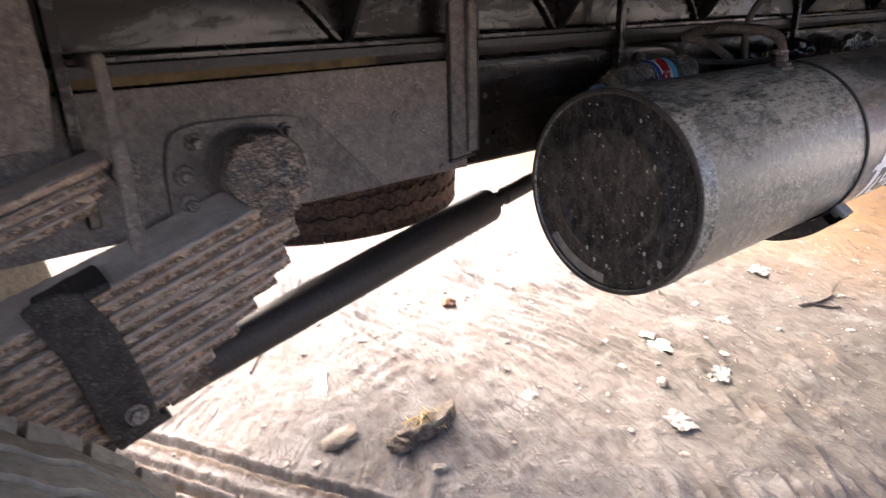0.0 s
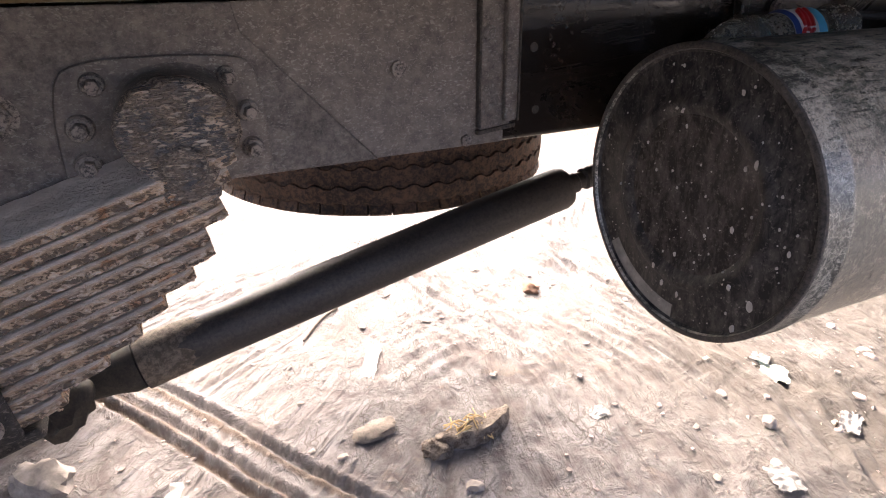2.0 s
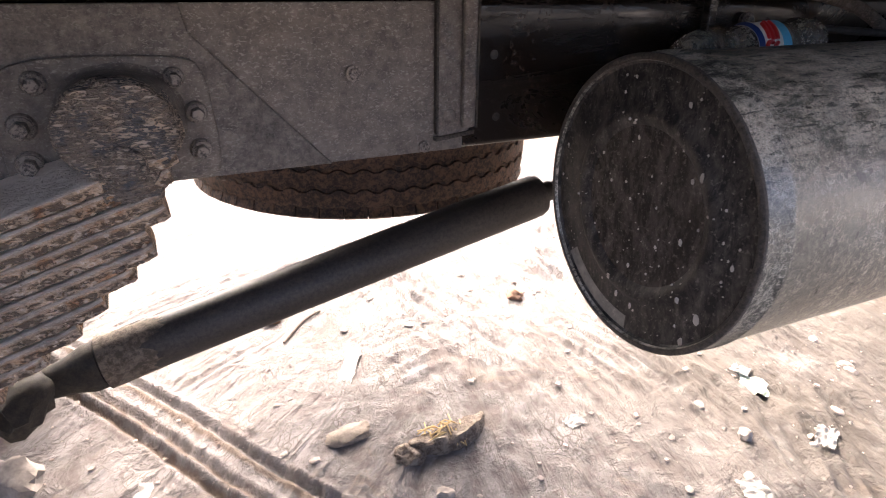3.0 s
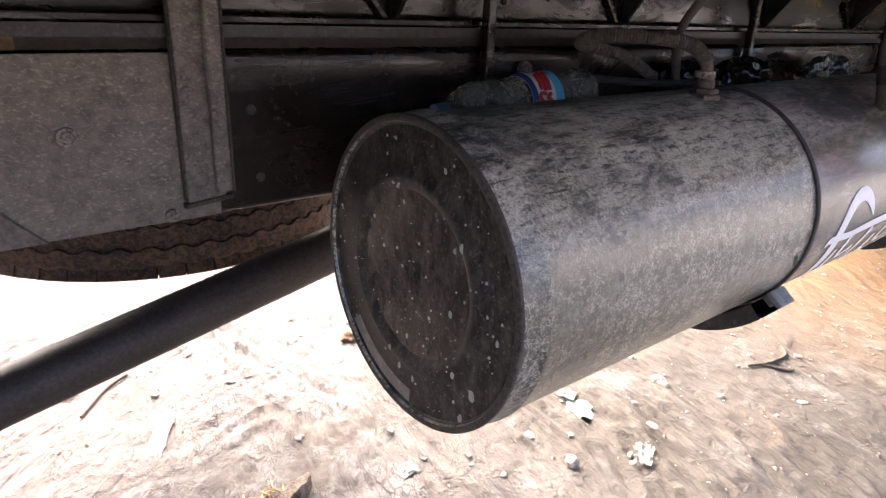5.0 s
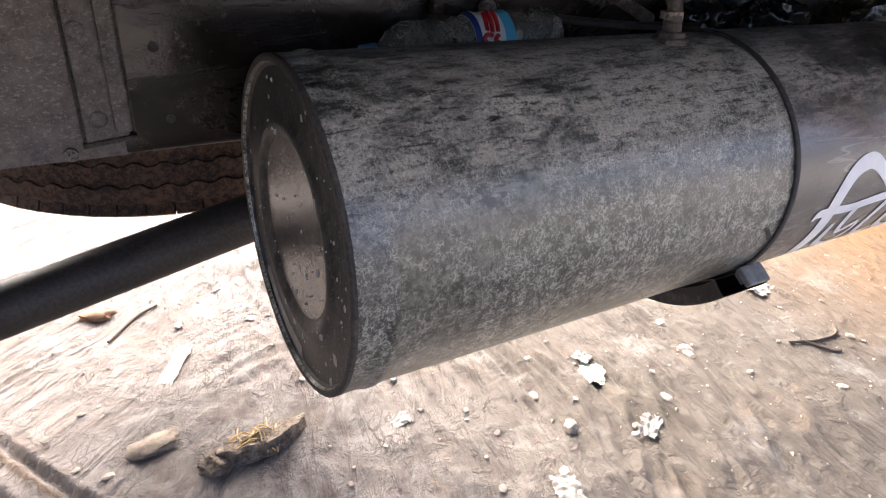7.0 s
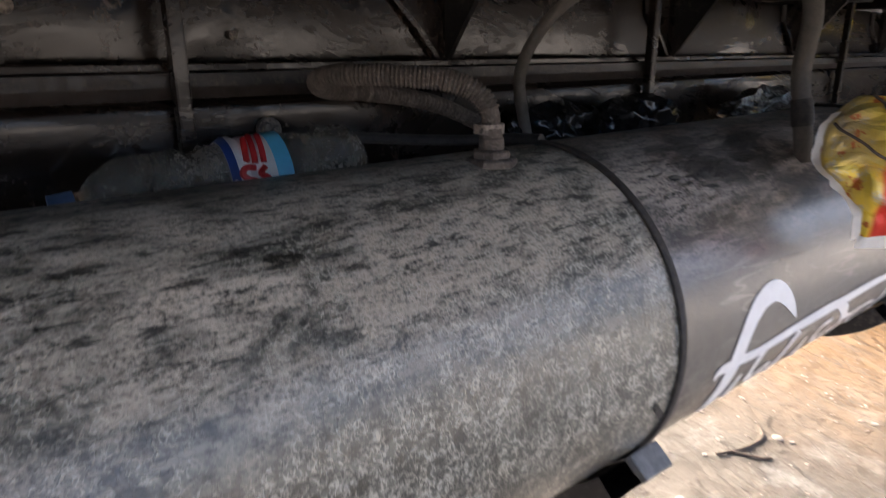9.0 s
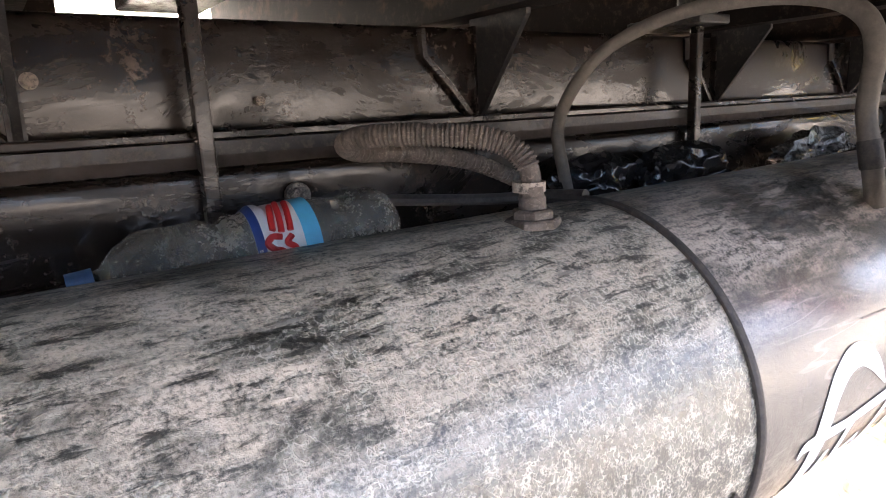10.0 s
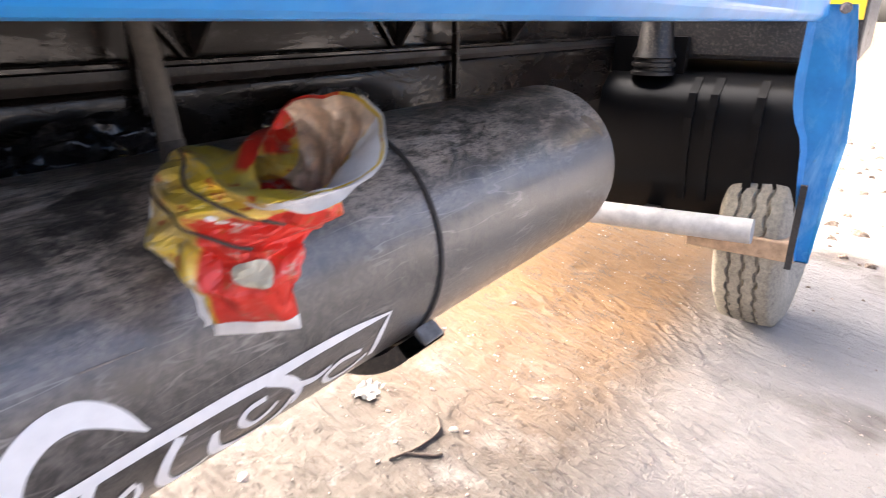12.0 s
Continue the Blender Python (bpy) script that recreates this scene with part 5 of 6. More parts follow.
part("bottle_body", bottle_mesh(0.018, BL, 0.0), M_BOTTLE, bottle, "dented dusty clear plastic", smooth=True)
bm = bmesh.new()
lathe(bm, [(-0.004, 0.0), (-0.004, 0.0155), (0.016, 0.0165), (0.0175, 0.0165), (0.0175, 0.0)], BM, 28)
part("bottle_cap", bm, M_CAPBLUE, bottle, "blue-grey screw cap")
label = part("bottle_label", bottle_mesh(0.488 * BL, 0.690 * BL, 0.0012, 60, 20, 0, 300, False), M_LABEL, bottle, "white printed paper label", smooth=True)
part("label_band", bottle_mesh(0.488 * BL, 0.512 * BL, 0.0020, 60, 4, 0, 300, False), M_NAVY, bottle, "navy label edge", smooth=True)
part("label_band", bottle_mesh(0.636 * BL, 0.691 * BL, 0.0020, 60, 6, 0, 300, False), M_SKYBLUE, bottle, "light blue label edge", smooth=True)


def on_bottle(u, a, lift=0.0026):
    r = bottle_r(u) + lift
    return BM @ Vector((u, r * math.cos(radians(a)), r * math.sin(radians(a))))


def bottle_stroke(points, w):
    bm = bmesh.new()
    line = [on_bottle(u, a) for u, a in [(p.x, p.y) for p in spline([(u - 0.0175, a, 0) for u, a in points], 6)]]
    sweep(bm, line, w, 6)
    return bm


for pts in ([(0.206, 152), (0.209, 128), (0.212, 104)], [(0.197, 152), (0.200, 128), (0.203, 102)], [(0.189, 148), (0.192, 128), (0.196, 108)],
            [(0.196, 158), (0.187, 156), (0.181, 163), (0.186, 171), (0.194, 175), (0.195, 184), (0.187, 190), (0.180, 186)], [(0.206, 158), (0.200, 166), (0.207, 174), (0.203, 184), (0.198, 188)]):
    part("label_mark", bottle_stroke(pts, 0.0033), M_RED, bottle, "red label flourish")


def wrapped_word(text, u, a0, size, lift=0.0034):
    """A printed word running round the bottle."""
    curve = bpy.data.curves.new("word", "FONT")
    curve.body, curve.size = text, size
    flat = bpy.data.objects.new("word", curve)
    scene.collection.objects.link(flat)
    me = bpy.data.meshes.new_from_object(flat.evaluated_get(bpy.context.evaluated_depsgraph_get()))
    bpy.data.objects.remove(flat)
    bm = bmesh.new()
    bm.from_mesh(me)
    bpy.data.meshes.remove(me)
    for v in bm.verts:
        r = bottle_r(u) + lift
        a = radians(a0) - v.co.x / r
        v.co = BM @ Vector((u - v.co.y, r * math.cos(a), r * math.sin(a)))
    return bm


part("label_word", wrapped_word("Extra", 0.1578, 186, 0.0065), M_LABEL, bottle, "white word printed on the navy edge")

# ---------------------------------------------------------------- black film bags behind the tank
def bag_shape(bm, at, size, seed):
    """A crushed film bag: broad folds with sharp ridges."""
    made = bmesh.ops.create_icosphere(bm, subdivisions=5, radius=1.0)["verts"]
    for v in made:
        n = v.co.normalized()
        q = n * 1.3 + Vector((seed * 2.1, seed * 1.7, seed))
        fold = 1.4 * abs(noise.noise(q)) + 0.55 * abs(noise.noise(q * 2.3))
        k = 1.12 - 0.55 * fold
        v.co = Vector(at) + Vector((n.x * k * size[0], n.y * k * size[1], n.z * k * size[2]))


for name, at, size, seed, label in (("plastic_bag", (2.10, 1.045, 1.085), (0.11, 0.05, 0.062), 4, "crumpled black plastic bag tucked behind the tank"),
                                    ("plastic_bag", (2.30, 1.040, 1.085), (0.13, 0.05, 0.066), 9, "crumpled grey-black plastic bag tucked behind the tank")):
    bm = bmesh.new()
    bag_shape(bm, at, size, seed)
    bag = thing(name, label, "bag")
    part("bag_body", bm, M_FILM, bag, smooth=True)
    bm = bmesh.new()
    crumple(bm, Matrix.Translation((at[0] - size[0] * 0.85, at[1] - 0.02, at[2] - 0.01)) @ Matrix.Rotation(radians(75), 4, "X") @ Matrix.Rotation(radians(-35), 4, "Z"), 0.075, 0.05, seed, 10, 0.3)
    part("bag_tail", bm, M_FILM, bag, "loose gathered end of the bag")
bm = bmesh.new()
bag_shape(bm, (2.75, 1.03, 1.10), (0.15, 0.045, 0.052), 12)
tagged(new("foil_bag", finish("foil_bag", bm, plain("foil_grey", (0.16, 0.155, 0.145), 0.25, 0.6, 40, 0.4))), "crumpled silvery bag tucked behind the tank", "bag")

# ---------------------------------------------------------------- crisp packet
packet = thing("crisp_packet", "crumpled empty yellow and red crisp packet on the tank", "packet", at=(2.165, 0.600, 0.985))
packet.rotation_euler = (0, 0, radians(-61.9))
# sections from the sealed foot to the gaping mouth: middle, half width, half depth towards the back
SECTIONS = (((0.020, 0.000, 0.020), (0.041, 0, 0.006), (0, 0.002, 0)), ((0.020, -0.008, 0.060), (0.043, 0, 0.004), (0, 0.020, 0)), ((0.004, -0.005, 0.094), (0.060, 0, 0.0), (0, 0.030, 0)),
            ((-0.002, 0.016, 0.117), (0.066, 0, -0.006), (0, 0.044, 0)), ((0.004, 0.022, 0.142), (0.070, 0, -0.022), (0, 0.054, -0.004)), ((0.036, 0.010, 0.167), (0.062, 0, -0.022), (-0.004, 0.054, 0.002)),
            ((0.070, -0.012, 0.188), (0.048, 0.022, 0.016), (-0.020, 0.044, 0.018)), ((0.094, -0.020, 0.200), (0.032, 0.026, 0.037), (-0.044, 0.028, 0.018)))
LOFT = [[Vector(p) for p in spline(column, 8)] for column in zip(*SECTIONS)]


def packet_at(u, a, lift=0.0):
    """A point of the packet's skin: u from 0 at the foot to 7 at the mouth, a round it in degrees (270 faces out)."""
    i = min(len(LOFT[0]) - 1.001, u * 8)
    k, f = int(i), i - int(i)
    c, wide, deep = (col[k].lerp(col[k + 1], f) for col in LOFT)
    ca, sa = math.cos(radians(a)), math.sin(radians(a))
    q = Vector((ca * 1.5, sa * 1.5, u * 1.0))
    calm = min(1.0, u / 1.2, 0.35 + (7.0 - u) * 0.6)
    e = 1.0 + calm * (0.55 * abs(noise.noise(q * 0.9 + Vector((3, 1, 0)))) - 0.16 + 0.22 * abs(noise.noise(q * 2.1)))
    p = c + wide * ca * (1 + (e - 1) * 0.4) + deep * sa * e
    p += calm * 0.010 * Vector((0.5 * noise.noise(q * 1.1), noise.noise(q * 1.1 + Vector((7, 3, 5))), noise.noise(q * 1.1 + Vector((1, 9, 2)))))
    return p + (wide * ca + deep * sa).normalized() * lift


def packet_skin(u0, u1, a0, a1, lift, n, m, closed=False):
    bm = bmesh.new()
    grid = [[bm.verts.new(packet_at(u0 + (u1 - u0) * i / n, a0 + (a1 - a0) * k / m, lift)) for k in range(m if closed else m + 1)] for i in range(n + 1)]
    for p, q in zip(grid, grid[1:]):
        for k in range(m):
            j = (k + 1) % len(p)
            bm.faces.new((p[k], p[j], q[j], q[k]))
    return bm


part("packet_wall", packet_skin(0, 7, 0, 360, 0, 60, 64, True), M_PACKET, packet, "creased printed foil")
part("packet_seam", packet_skin(0, 0.42, 0, 360, 0.0014, 6, 64, True), M_SEAL, packet, "white sealed bottom edge")
part("packet_lip", packet_skin(6.1, 7.0, 178, 362, 0.0022, 12, 40), M_SEAL, packet, "torn white mouth")
part("packet_lip", packet_skin(6.0, 6.99, 186, 335, -0.0024, 12, 40), M_SEAL, packet, "white inside of the torn mouth")
part("packet_lining", packet_skin(4.5, 6.98, -25, 78, -0.003, 24, 40), M_LINING, packet, "dull brown foil lining")
bm = bmesh.new()
fin = [[bm.verts.new(packet_at(u, 180, 0.001) + Vector((-d, y, -0.4 * d))) for d, y in ((-0.004, -0.001), (0.008 + 0.003 * noise.noise(Vector((u * 3, 0, 0))), -0.001), (0.008, 0.001), (-0.004, 0.001))] for u in (0.3 + 4.0 * k / 30 for k in range(31))]
for p, q in zip(fin, fin[1:]):
    for k in range(4):
        bm.faces.new((p[k], p[(k + 1) % 4], q[(k + 1) % 4], q[k]))
part("packet_seam", bm, M_SEAL, packet, "pale crimped side edge")


def packet_patch(u, a, du, da, lift, corners=20, flat=0.0):
    """A printed spot that follows the skin."""
    bm = bmesh.new()
    rim = [(math.cos(2 * math.pi * k / corners), math.sin(2 * math.pi * k / corners)) for k in range(corners)]
    rings = [[bm.verts.new(packet_at(u + du * r * max(-1, y - flat * abs(x)), a + da * r * x, lift)) for x, y in rim] for r in (0.33, 0.66, 1.0)]
    bm.faces.new(rings[0])
    for p, q in zip(rings, rings[1:]):
        for k in range(corners):
            bm.faces.new((p[k], p[(k + 1) % corners], q[(k + 1) % corners], q[k]))
    return bm


part("packet_roundel", packet_patch(1.95, 298, 0.46, 20, 0.0016), M_ROUNDEL, packet, "cream printed roundel")
for u, a in ((3.75, 283), (3.62, 289), (3.9, 278)):
    part("packet_mark", packet_patch(u, a, 0.10, 3.2, 0.0016, 8), M_SEAL, packet, "small white printed mark")
for u0, u1, a0, a1 in ((4.9, 4.1, 196, 318), (3.9, 2.9, 205, 300)):
    bm = bmesh.new()
    sweep(bm, spline([packet_at(u0 + (u1 - u0) * k / 8, a0 + (a1 - a0) * k / 8, 0.0025) for k in range(9)], 4), 0.0017, 6)
    part("packet_cord", bm, M_TWIG, packet, "thin dark cord tied round the packet")


# ---------------------------------------------------------------- painted lettering on the tank: flowing strokes, not readable
def tank_stroke(points, widths, smooth_steps=8, lift=0.0016):
    """A painted stroke on the tank's skin, through (u, angle) points, with a width at each."""
    line = spline([(u, math.radians(a) * R, w) for (u, a), w in zip(points, widths)], smooth_steps)
    bm = bmesh.new()
    sides = []
    for i, p in enumerate(line):
        d = line[min(i + 1, len(line) - 1)] - line[max(i - 1, 0)]
        d = Vector((d.x, d.y)).normalized()
        n = Vector((-d.y, d.x)) * max(p.z, 0.0005) * 0.5
        sides.append([bm.verts.new(on_tank(p.x + s * n.x, math.degrees((p.y + s * n.y) / R), lift)) for s in (-1, -0.33, 0.33, 1)])
    for p, q in zip(sides, sides[1:]):
        for k in range(3):
            bm.faces.new((p[k], p[k + 1], q[k + 1], q[k]))
    return bm


def L(x):
    return x - TX0


STROKES = [
    # the tall hooked stroke with its crossbar, the long line with its pointed end, and the cups and loops below it
    ([(0.744, -42), (0.740, -28.4), (0.740, -14.6), (0.746, -4.3), (0.760, 3.4), (0.784, 8.2), (0.811, 8.8), (0.835, 4.9), (0.853, -0.3), (0.869, -5.6)], (0.031, 0.030, 0.029, 0.028, 0.027, 0.026, 0.025, 0.021, 0.013, 0.002)),
    ([(0.702, -14.8), (0.710, -12.0), (0.726, -11.8), (0.756, -12.4)], (0.004, 0.013, 0.015, 0.016)),
    ([(0.751, -12.0), (0.790, -12.8), (0.825, -12.2), (0.871, -11.4), (0.916, -11.0), (0.966, -10.6), (1.020, -10.8), (1.079, -10.2), (1.144, -10.2), (1.231, -11.5)], (0.015, 0.015, 0.015, 0.016, 0.017, 0.018, 0.017, 0.015, 0.013, 0.003)),
    ([(1.228, -11.7), (1.216, -20.8), (1.213, -34.0)], (0.004, 0.012, 0.012)),
    ([(0.776, -21.0), (0.778, -28.5), (0.792, -37.0), (0.828, -41.0), (0.853, -38.5), (0.861, -32.0), (0.858, -25.3)], (0.010, 0.015, 0.015, 0.012, 0.010, 0.009, 0.005)),
    ([(0.814, -12.9), (0.807, -18.2), (0.808, -25.0), (0.820, -29.8), (0.836, -28.2), (0.856, -24.4)], (0.013, 0.014, 0.013, 0.011, 0.011, 0.010)),
    ([(0.902, -14.5), (0.889, -22.2), (0.887, -31.0), (0.903, -39.0), (0.930, -40.0), (0.948, -36.5)], (0.014, 0.014, 0.015, 0.013, 0.010, 0.003)),
    ([(0.946, -22.0), (0.947, -28.9), (0.962, -36.7), (1.005, -41.5), (1.037, -40.5), (1.054, -35.0), (1.062, -28.0)], (0.009, 0.014, 0.015, 0.012, 0.011, 0.010, 0.008)),
    ([(1.013, -19.5), (0.988, -20.5), (0.982, -25.3), (1.001, -31.2), (1.022, -29.6), (1.034, -25.5)], (0.009, 0.010, 0.011, 0.010, 0.009, 0.007)),
    ([(1.012, -11.5), (1.049, -18.6), (1.069, -26.8), (1.068, -34.9)], (0.016, 0.016, 0.013, 0.009)),
    ([(1.056, -22.0), (1.093, -25.4), (1.121, -23.0)], (0.011, 0.011, 0.006)),
    ([(1.180, -24.8), (1.138, -24.2), (1.117, -29.1), (1.137, -35.5), (1.174, -35.5), (1.200, -30.5)], (0.008, 0.009, 0.010, 0.009, 0.009, 0.009)),
]
for pts, w in STROKES:
    part("painted_stroke", tank_stroke(pts, w), M_WHITE, tank, "white painted lettering stroke", smooth=True)
part("dirt_patch", tank_stroke([(1.962, 45), (1.985, 41), (2.005, 35), (2.018, 28)], (0.012, 0.034, 0.028, 0.008), 5, 0.0012), M_RUSTY, tank, "pale brown patch of dirt", smooth=True)
part("scratch", tank_stroke([(0.825, 18.6), (0.883, 18.0)], (0.002, 0.0012), 4), M_STONE, tank)
part("scratch", tank_stroke([(L(1.82), -12), (L(1.842), -19)], (0.006, 0.009), 4), M_STRAP, tank, "dark scuff")


# ---------------------------------------------------------------- wheels
def wheel(name, label, radius, width, m, tread_mat, lugs=44, shoulder=True, on=None, groove_depth=0.014):
    """A lorry wheel, its axle along x of m: ribbed tyre with shoulder lugs, and a dished rim."""
    w = on or thing(name, label, "wheel")
    h = width / 2
    prof = [(-h * 0.72, radius * 0.52), (-h * 0.98, radius * 0.62), (-h, radius * 0.76), (-h * 0.93, radius * 0.90), (-h * 0.80, radius * 0.965), (-h * 0.74, radius * 0.985)]
    groove = []
    for c in (-0.38, 0.0, 0.38):
        groove += [((c - 0.055) * h, radius * 0.998), ((c - 0.04) * h, radius * (1 - groove_depth)), ((c + 0.04) * h, radius * (1 - groove_depth)), ((c + 0.055) * h, radius * 0.998)]
    prof = prof + [(-h * 0.7, radius * 0.99)] + groove + [(h * 0.7, radius * 0.99)] + [(-u, r) for u, r in prof[::-1]]
    bm = bmesh.new()
    seg = lugs * 4
    rings = []
    for u, r in prof:
        tread = r > 0.975 * radius
        rings.append([bm.verts.new(m @ Vector((u + (0.0045 * (1 if (i % 4) < 2 else -1) if tread else 0), r * math.cos(2 * math.pi * i / seg), r * math.sin(2 * math.pi * i / seg)))) for i in range(seg)])
    for p, q in zip(rings, rings[1:]):
        for i in range(seg):
            j = (i + 1) % seg
            bm.faces.new((p[i], p[j], q[j], q[i]))
    tyre = part("wheel" if on else "tyre", bm, tread_mat, w, label if on else "dusty ribbed rubber tyre", smooth=True)
    for s in (-1, 1) if shoulder else ():
        bm = bmesh.new()
        vs = [bm.verts.new((s * u * h, y, r * radius)) for u, r in ((0.70, 0.97), (0.97, 0.84), (1.012, 0.855), (1.018, 0.955), (0.94, 0.993)) for y in (-0.0285, 0.0285)]
        for i in range(4):
            bm.faces.new((vs[2 * i], vs[2 * i + 1], vs[2 * i + 3], vs[2 * i + 2]))
        bm.faces.new((vs[8], vs[9], vs[1], vs[0]))
        bm.faces.new([vs[i] for i in (0, 2, 4, 6, 8)])
        bm.faces.new([vs[i] for i in (9, 7, 5, 3, 1)])
        me = finish("tread_lug", bm, tread_mat)
        for k in range(lugs):
            lug = new("tread_lug", me)
            lug.parent = tyre
            lug.matrix_world = m @ Matrix.Rotation(2 * math.pi * k / lugs, 4, "X")
    bm = bmesh.new()
    lathe(bm, [(-h * 0.75, radius * 0.535), (-h * 0.65, radius * 0.50), (-h * 0.1, radius * 0.47), (0.0, radius * 0.3), (h * 0.1, radius * 0.22), (h * 0.15, 0.0)], m, 48)
    part("rim", bm, M_RIM, tyre if on else w, smooth=True)
    return w


carrier = thing("spare_wheel_carrier", "spare lorry wheel slung flat on a black hanger", "spare wheel")
bm = bmesh.new()
sweep(bm, [(1.31, 2.205, 0.69), (1.31, 2.205, 0.975)], 0.014, 10)
part("rod", bm, M_BLACK, carrier)
bm = bmesh.new()
box(bm, 1.21, 1.41, 1.88, 2.53, 0.9755, 0.995)
part("bar", bm, M_BLACK, carrier)
wheel("wheel", "spare lorry wheel slung flat, brown with dust", 0.52, 0.27, Matrix.Translation((1.31, 2.205, 0.765)) @ Matrix.Rotation(radians(90), 4, "Y"), M_TYRE, 52, True, carrier)
wheel("wheel", "pale dusty inner rear lorry wheel", 0.52, 0.27, Matrix.Translation((-0.048, 0.715, 0.505)) @ Matrix.Rotation(radians(90), 4, "Z"), M_TYRE_PALE, 48, True, axle)
# unseen far wheels, added to shade the ground near the rear axle
for far in (2.345, 2.665):
    wheel("wheel", "pale dusty rear lorry wheel added unseen on the far side", 0.52, 0.27, Matrix.Translation((-0.048, far, 0.505)) @ Matrix.Rotation(radians(90), 4, "Z"), M_TYRE_PALE, 48, False, axle)
wheel("wheel", "pale dusty outer rear lorry wheel", 0.52, 0.27, Matrix.Translation((-0.048, 0.395, 0.505)) @ Matrix.Rotation(radians(90), 4, "Z"), M_TYRE_PALE, 48, True, axle)
wheel("front_wheel", "pale dusty front lorry wheel with zigzag tread", 0.50, 0.27, Matrix.Translation((4.88, 0.410, 0.490)) @ Matrix.Rotation(radians(86), 4, "Z"), M_TYRE_PALE, 40, False, None, 0.03)

# ---------------------------------------------------------------- bed over the frame
bed = thing("truck_bed", "lorry bed with a blue-painted lower side rail and dark steel floor", "truck bed")
bm = bmesh.new()
box(bm, X0, 4.05, 0.30, 2.30, 1.600, 1.612)
part("floor_panel", bm, M_BED, bed, "dark stained steel floor underside")
for x in OUTRIGGERS:
    bm = bmesh.new()
    box(bm, x - 0.03, x + 0.03, 0.345, 2.28, 1.3465, 1.353)
    box(bm, x - 0.003, x + 0.003, 0.345, 2.28, 1.3532, 1.5995)
    part("cross_beam", bm, M_BED, bed)
bm = bmesh.new()
sect = [(0.300, 1.300), (0.312, 1.283), (0.338, 1.283), (0.338, 1.598), (0.300, 1.598)]
a = [bm.verts.new((X0, y, z)) for y, z in sect]
b = [bm.verts.new((4.02, y, z)) for y, z in sect]
bm.faces.new(a)
bm.faces.new(b[::-1])
for i in range(5):
    bm.faces.new((a[i], b[i], b[(i + 1) % 5], a[(i + 1) % 5]))
part("side_board", bm, M_BLUE, bed, "glossy blue painted edge rail", bevel=0.004)
# unseen far rails, added to block the sky except through one gap
for x0, x1 in ((X0, 1.56), (2.14, 4.02)):
    bm = bmesh.new()
    box(bm, x0, x1, 2.262, 2.30, 1.283, 1.598)
    part("side_board", bm, M_BED, bed, "dark unseen far edge rail added to close off the bed", bevel=0.004)
bm = bmesh.new()
box(bm, X0, 4.02, 0.345, 2.28, 1.6125, 1.66)
part("deck", bm, M_BED, bed)

# ---------------------------------------------------------------- front mudguard, flap, step
guard = thing("mudguard", "black plastic mudguard behind the front wheel", "mudguard")
bm = bmesh.new()
prof = [(4.50, 0.50), (4.455, 0.60), (4.42, 0.76), (4.41, 0.93), (4.44, 1.02), (4.52, 1.075), (4.8, 1.11), (5.2, 1.12), (5.6, 1.07)]
inner = [(x + 0.012, z - 0.004) for x, z in prof[::-1]]
slab(bm, prof + inner, 0.31, 1.09)
part("guard_shell", bm, M_GUARD, guard, "glossy black curved guard", smooth=True)
for y in (0.47, 0.63, 0.71):
    bm = bmesh.new()
    slab(bm, [(x - 0.012, z) for x, z in prof[1:6]] + [(x - 0.0005, z) for x, z in prof[1:6][::-1]], y, y + 0.03)
    part("rib", bm, M_GUARD, guard)
# black boxes added only to cover the bright gap past the tank
bm = bmesh.new()
box(bm, 4.55, 4.595, 0.80, 1.094, 0.80, 1.22)
box(bm, 4.596, 4.61, 0.80, 1.90, 0.70, 0.96)
part("cover_panel", bm, M_GUARD, guard)
step = thing("step_board", "pale grey step board on a wooden block below the mudguard", "step")
bm = bmesh.new()
sweep(bm, [(4.30, 1.08, 0.525), (4.30, 0.42, 0.555)], 0.047, 24)
part("board", bm, M_STEP, step, "pale grey rounded board", smooth=True)
bm = bmesh.new()
box(bm, 4.36, 4.54, 0.27, 0.66, 0.44, 0.515)
part("block", bm, M_WOOD, step, "brown wooden block", bevel=0.006)
bm = bmesh.new()
box(bm, 4.345, 4.47, 0.80, 0.86, 0.52, 0.55)
part("bracket", bm, M_BLACK, step)
flap = thing("blue_flap", "blue painted sheet flap hanging from the end of the bed", "flap")
bm = bmesh.new()
n = 18
rowsf = []
for i in range(n + 1):
    v = i / n
    z = 1.33 - 0.78 * v
    y0 = float(np.interp(v, (0, 0.3, 0.42, 0.52, 0.62, 0.7, 1.0), (0.352, 0.358, 0.345, 0.306, 0.300, 0.293, 0.258)))
    y1 = float(np.interp(v, (0, 0.28, 0.5, 0.68, 1.0), (0.233, 0.198, 0.186, 0.200, 0.218)))
    rowsf.append([bm.verts.new((4.08 + dx + 0.02 * math.sin(v * 5) + 0.03 * (k == 1), y, z)) for k, (y, dx) in enumerate(((y0, 0), ((y0 + y1) / 2, 0), (y1, 0.0), (y1, 0.01), ((y0 + y1) / 2, 0.01), (y0, 0.01)))])
for p, q in zip(rowsf, rowsf[1:]):
    for k in range(6):
        bm.faces.new((p[k], p[(k + 1) % 6], q[(k + 1) % 6], q[k]))
bm.faces.new(rowsf[0])
bm.faces.new(rowsf[-1][::-1])
part("sheet", bm, M_BLUE, flap, smooth=True)
for y in (0.262, 0.335):
    bm = bmesh.new()
    hexagon(bm, Matrix.Translation((4.072, y, 1.32)) @ Matrix.Rotation(radians(-90), 4, "Y"), 0.012, 0.012)
    part("bolt", bm, M_BOLT, flap)
bm = bmesh.new()
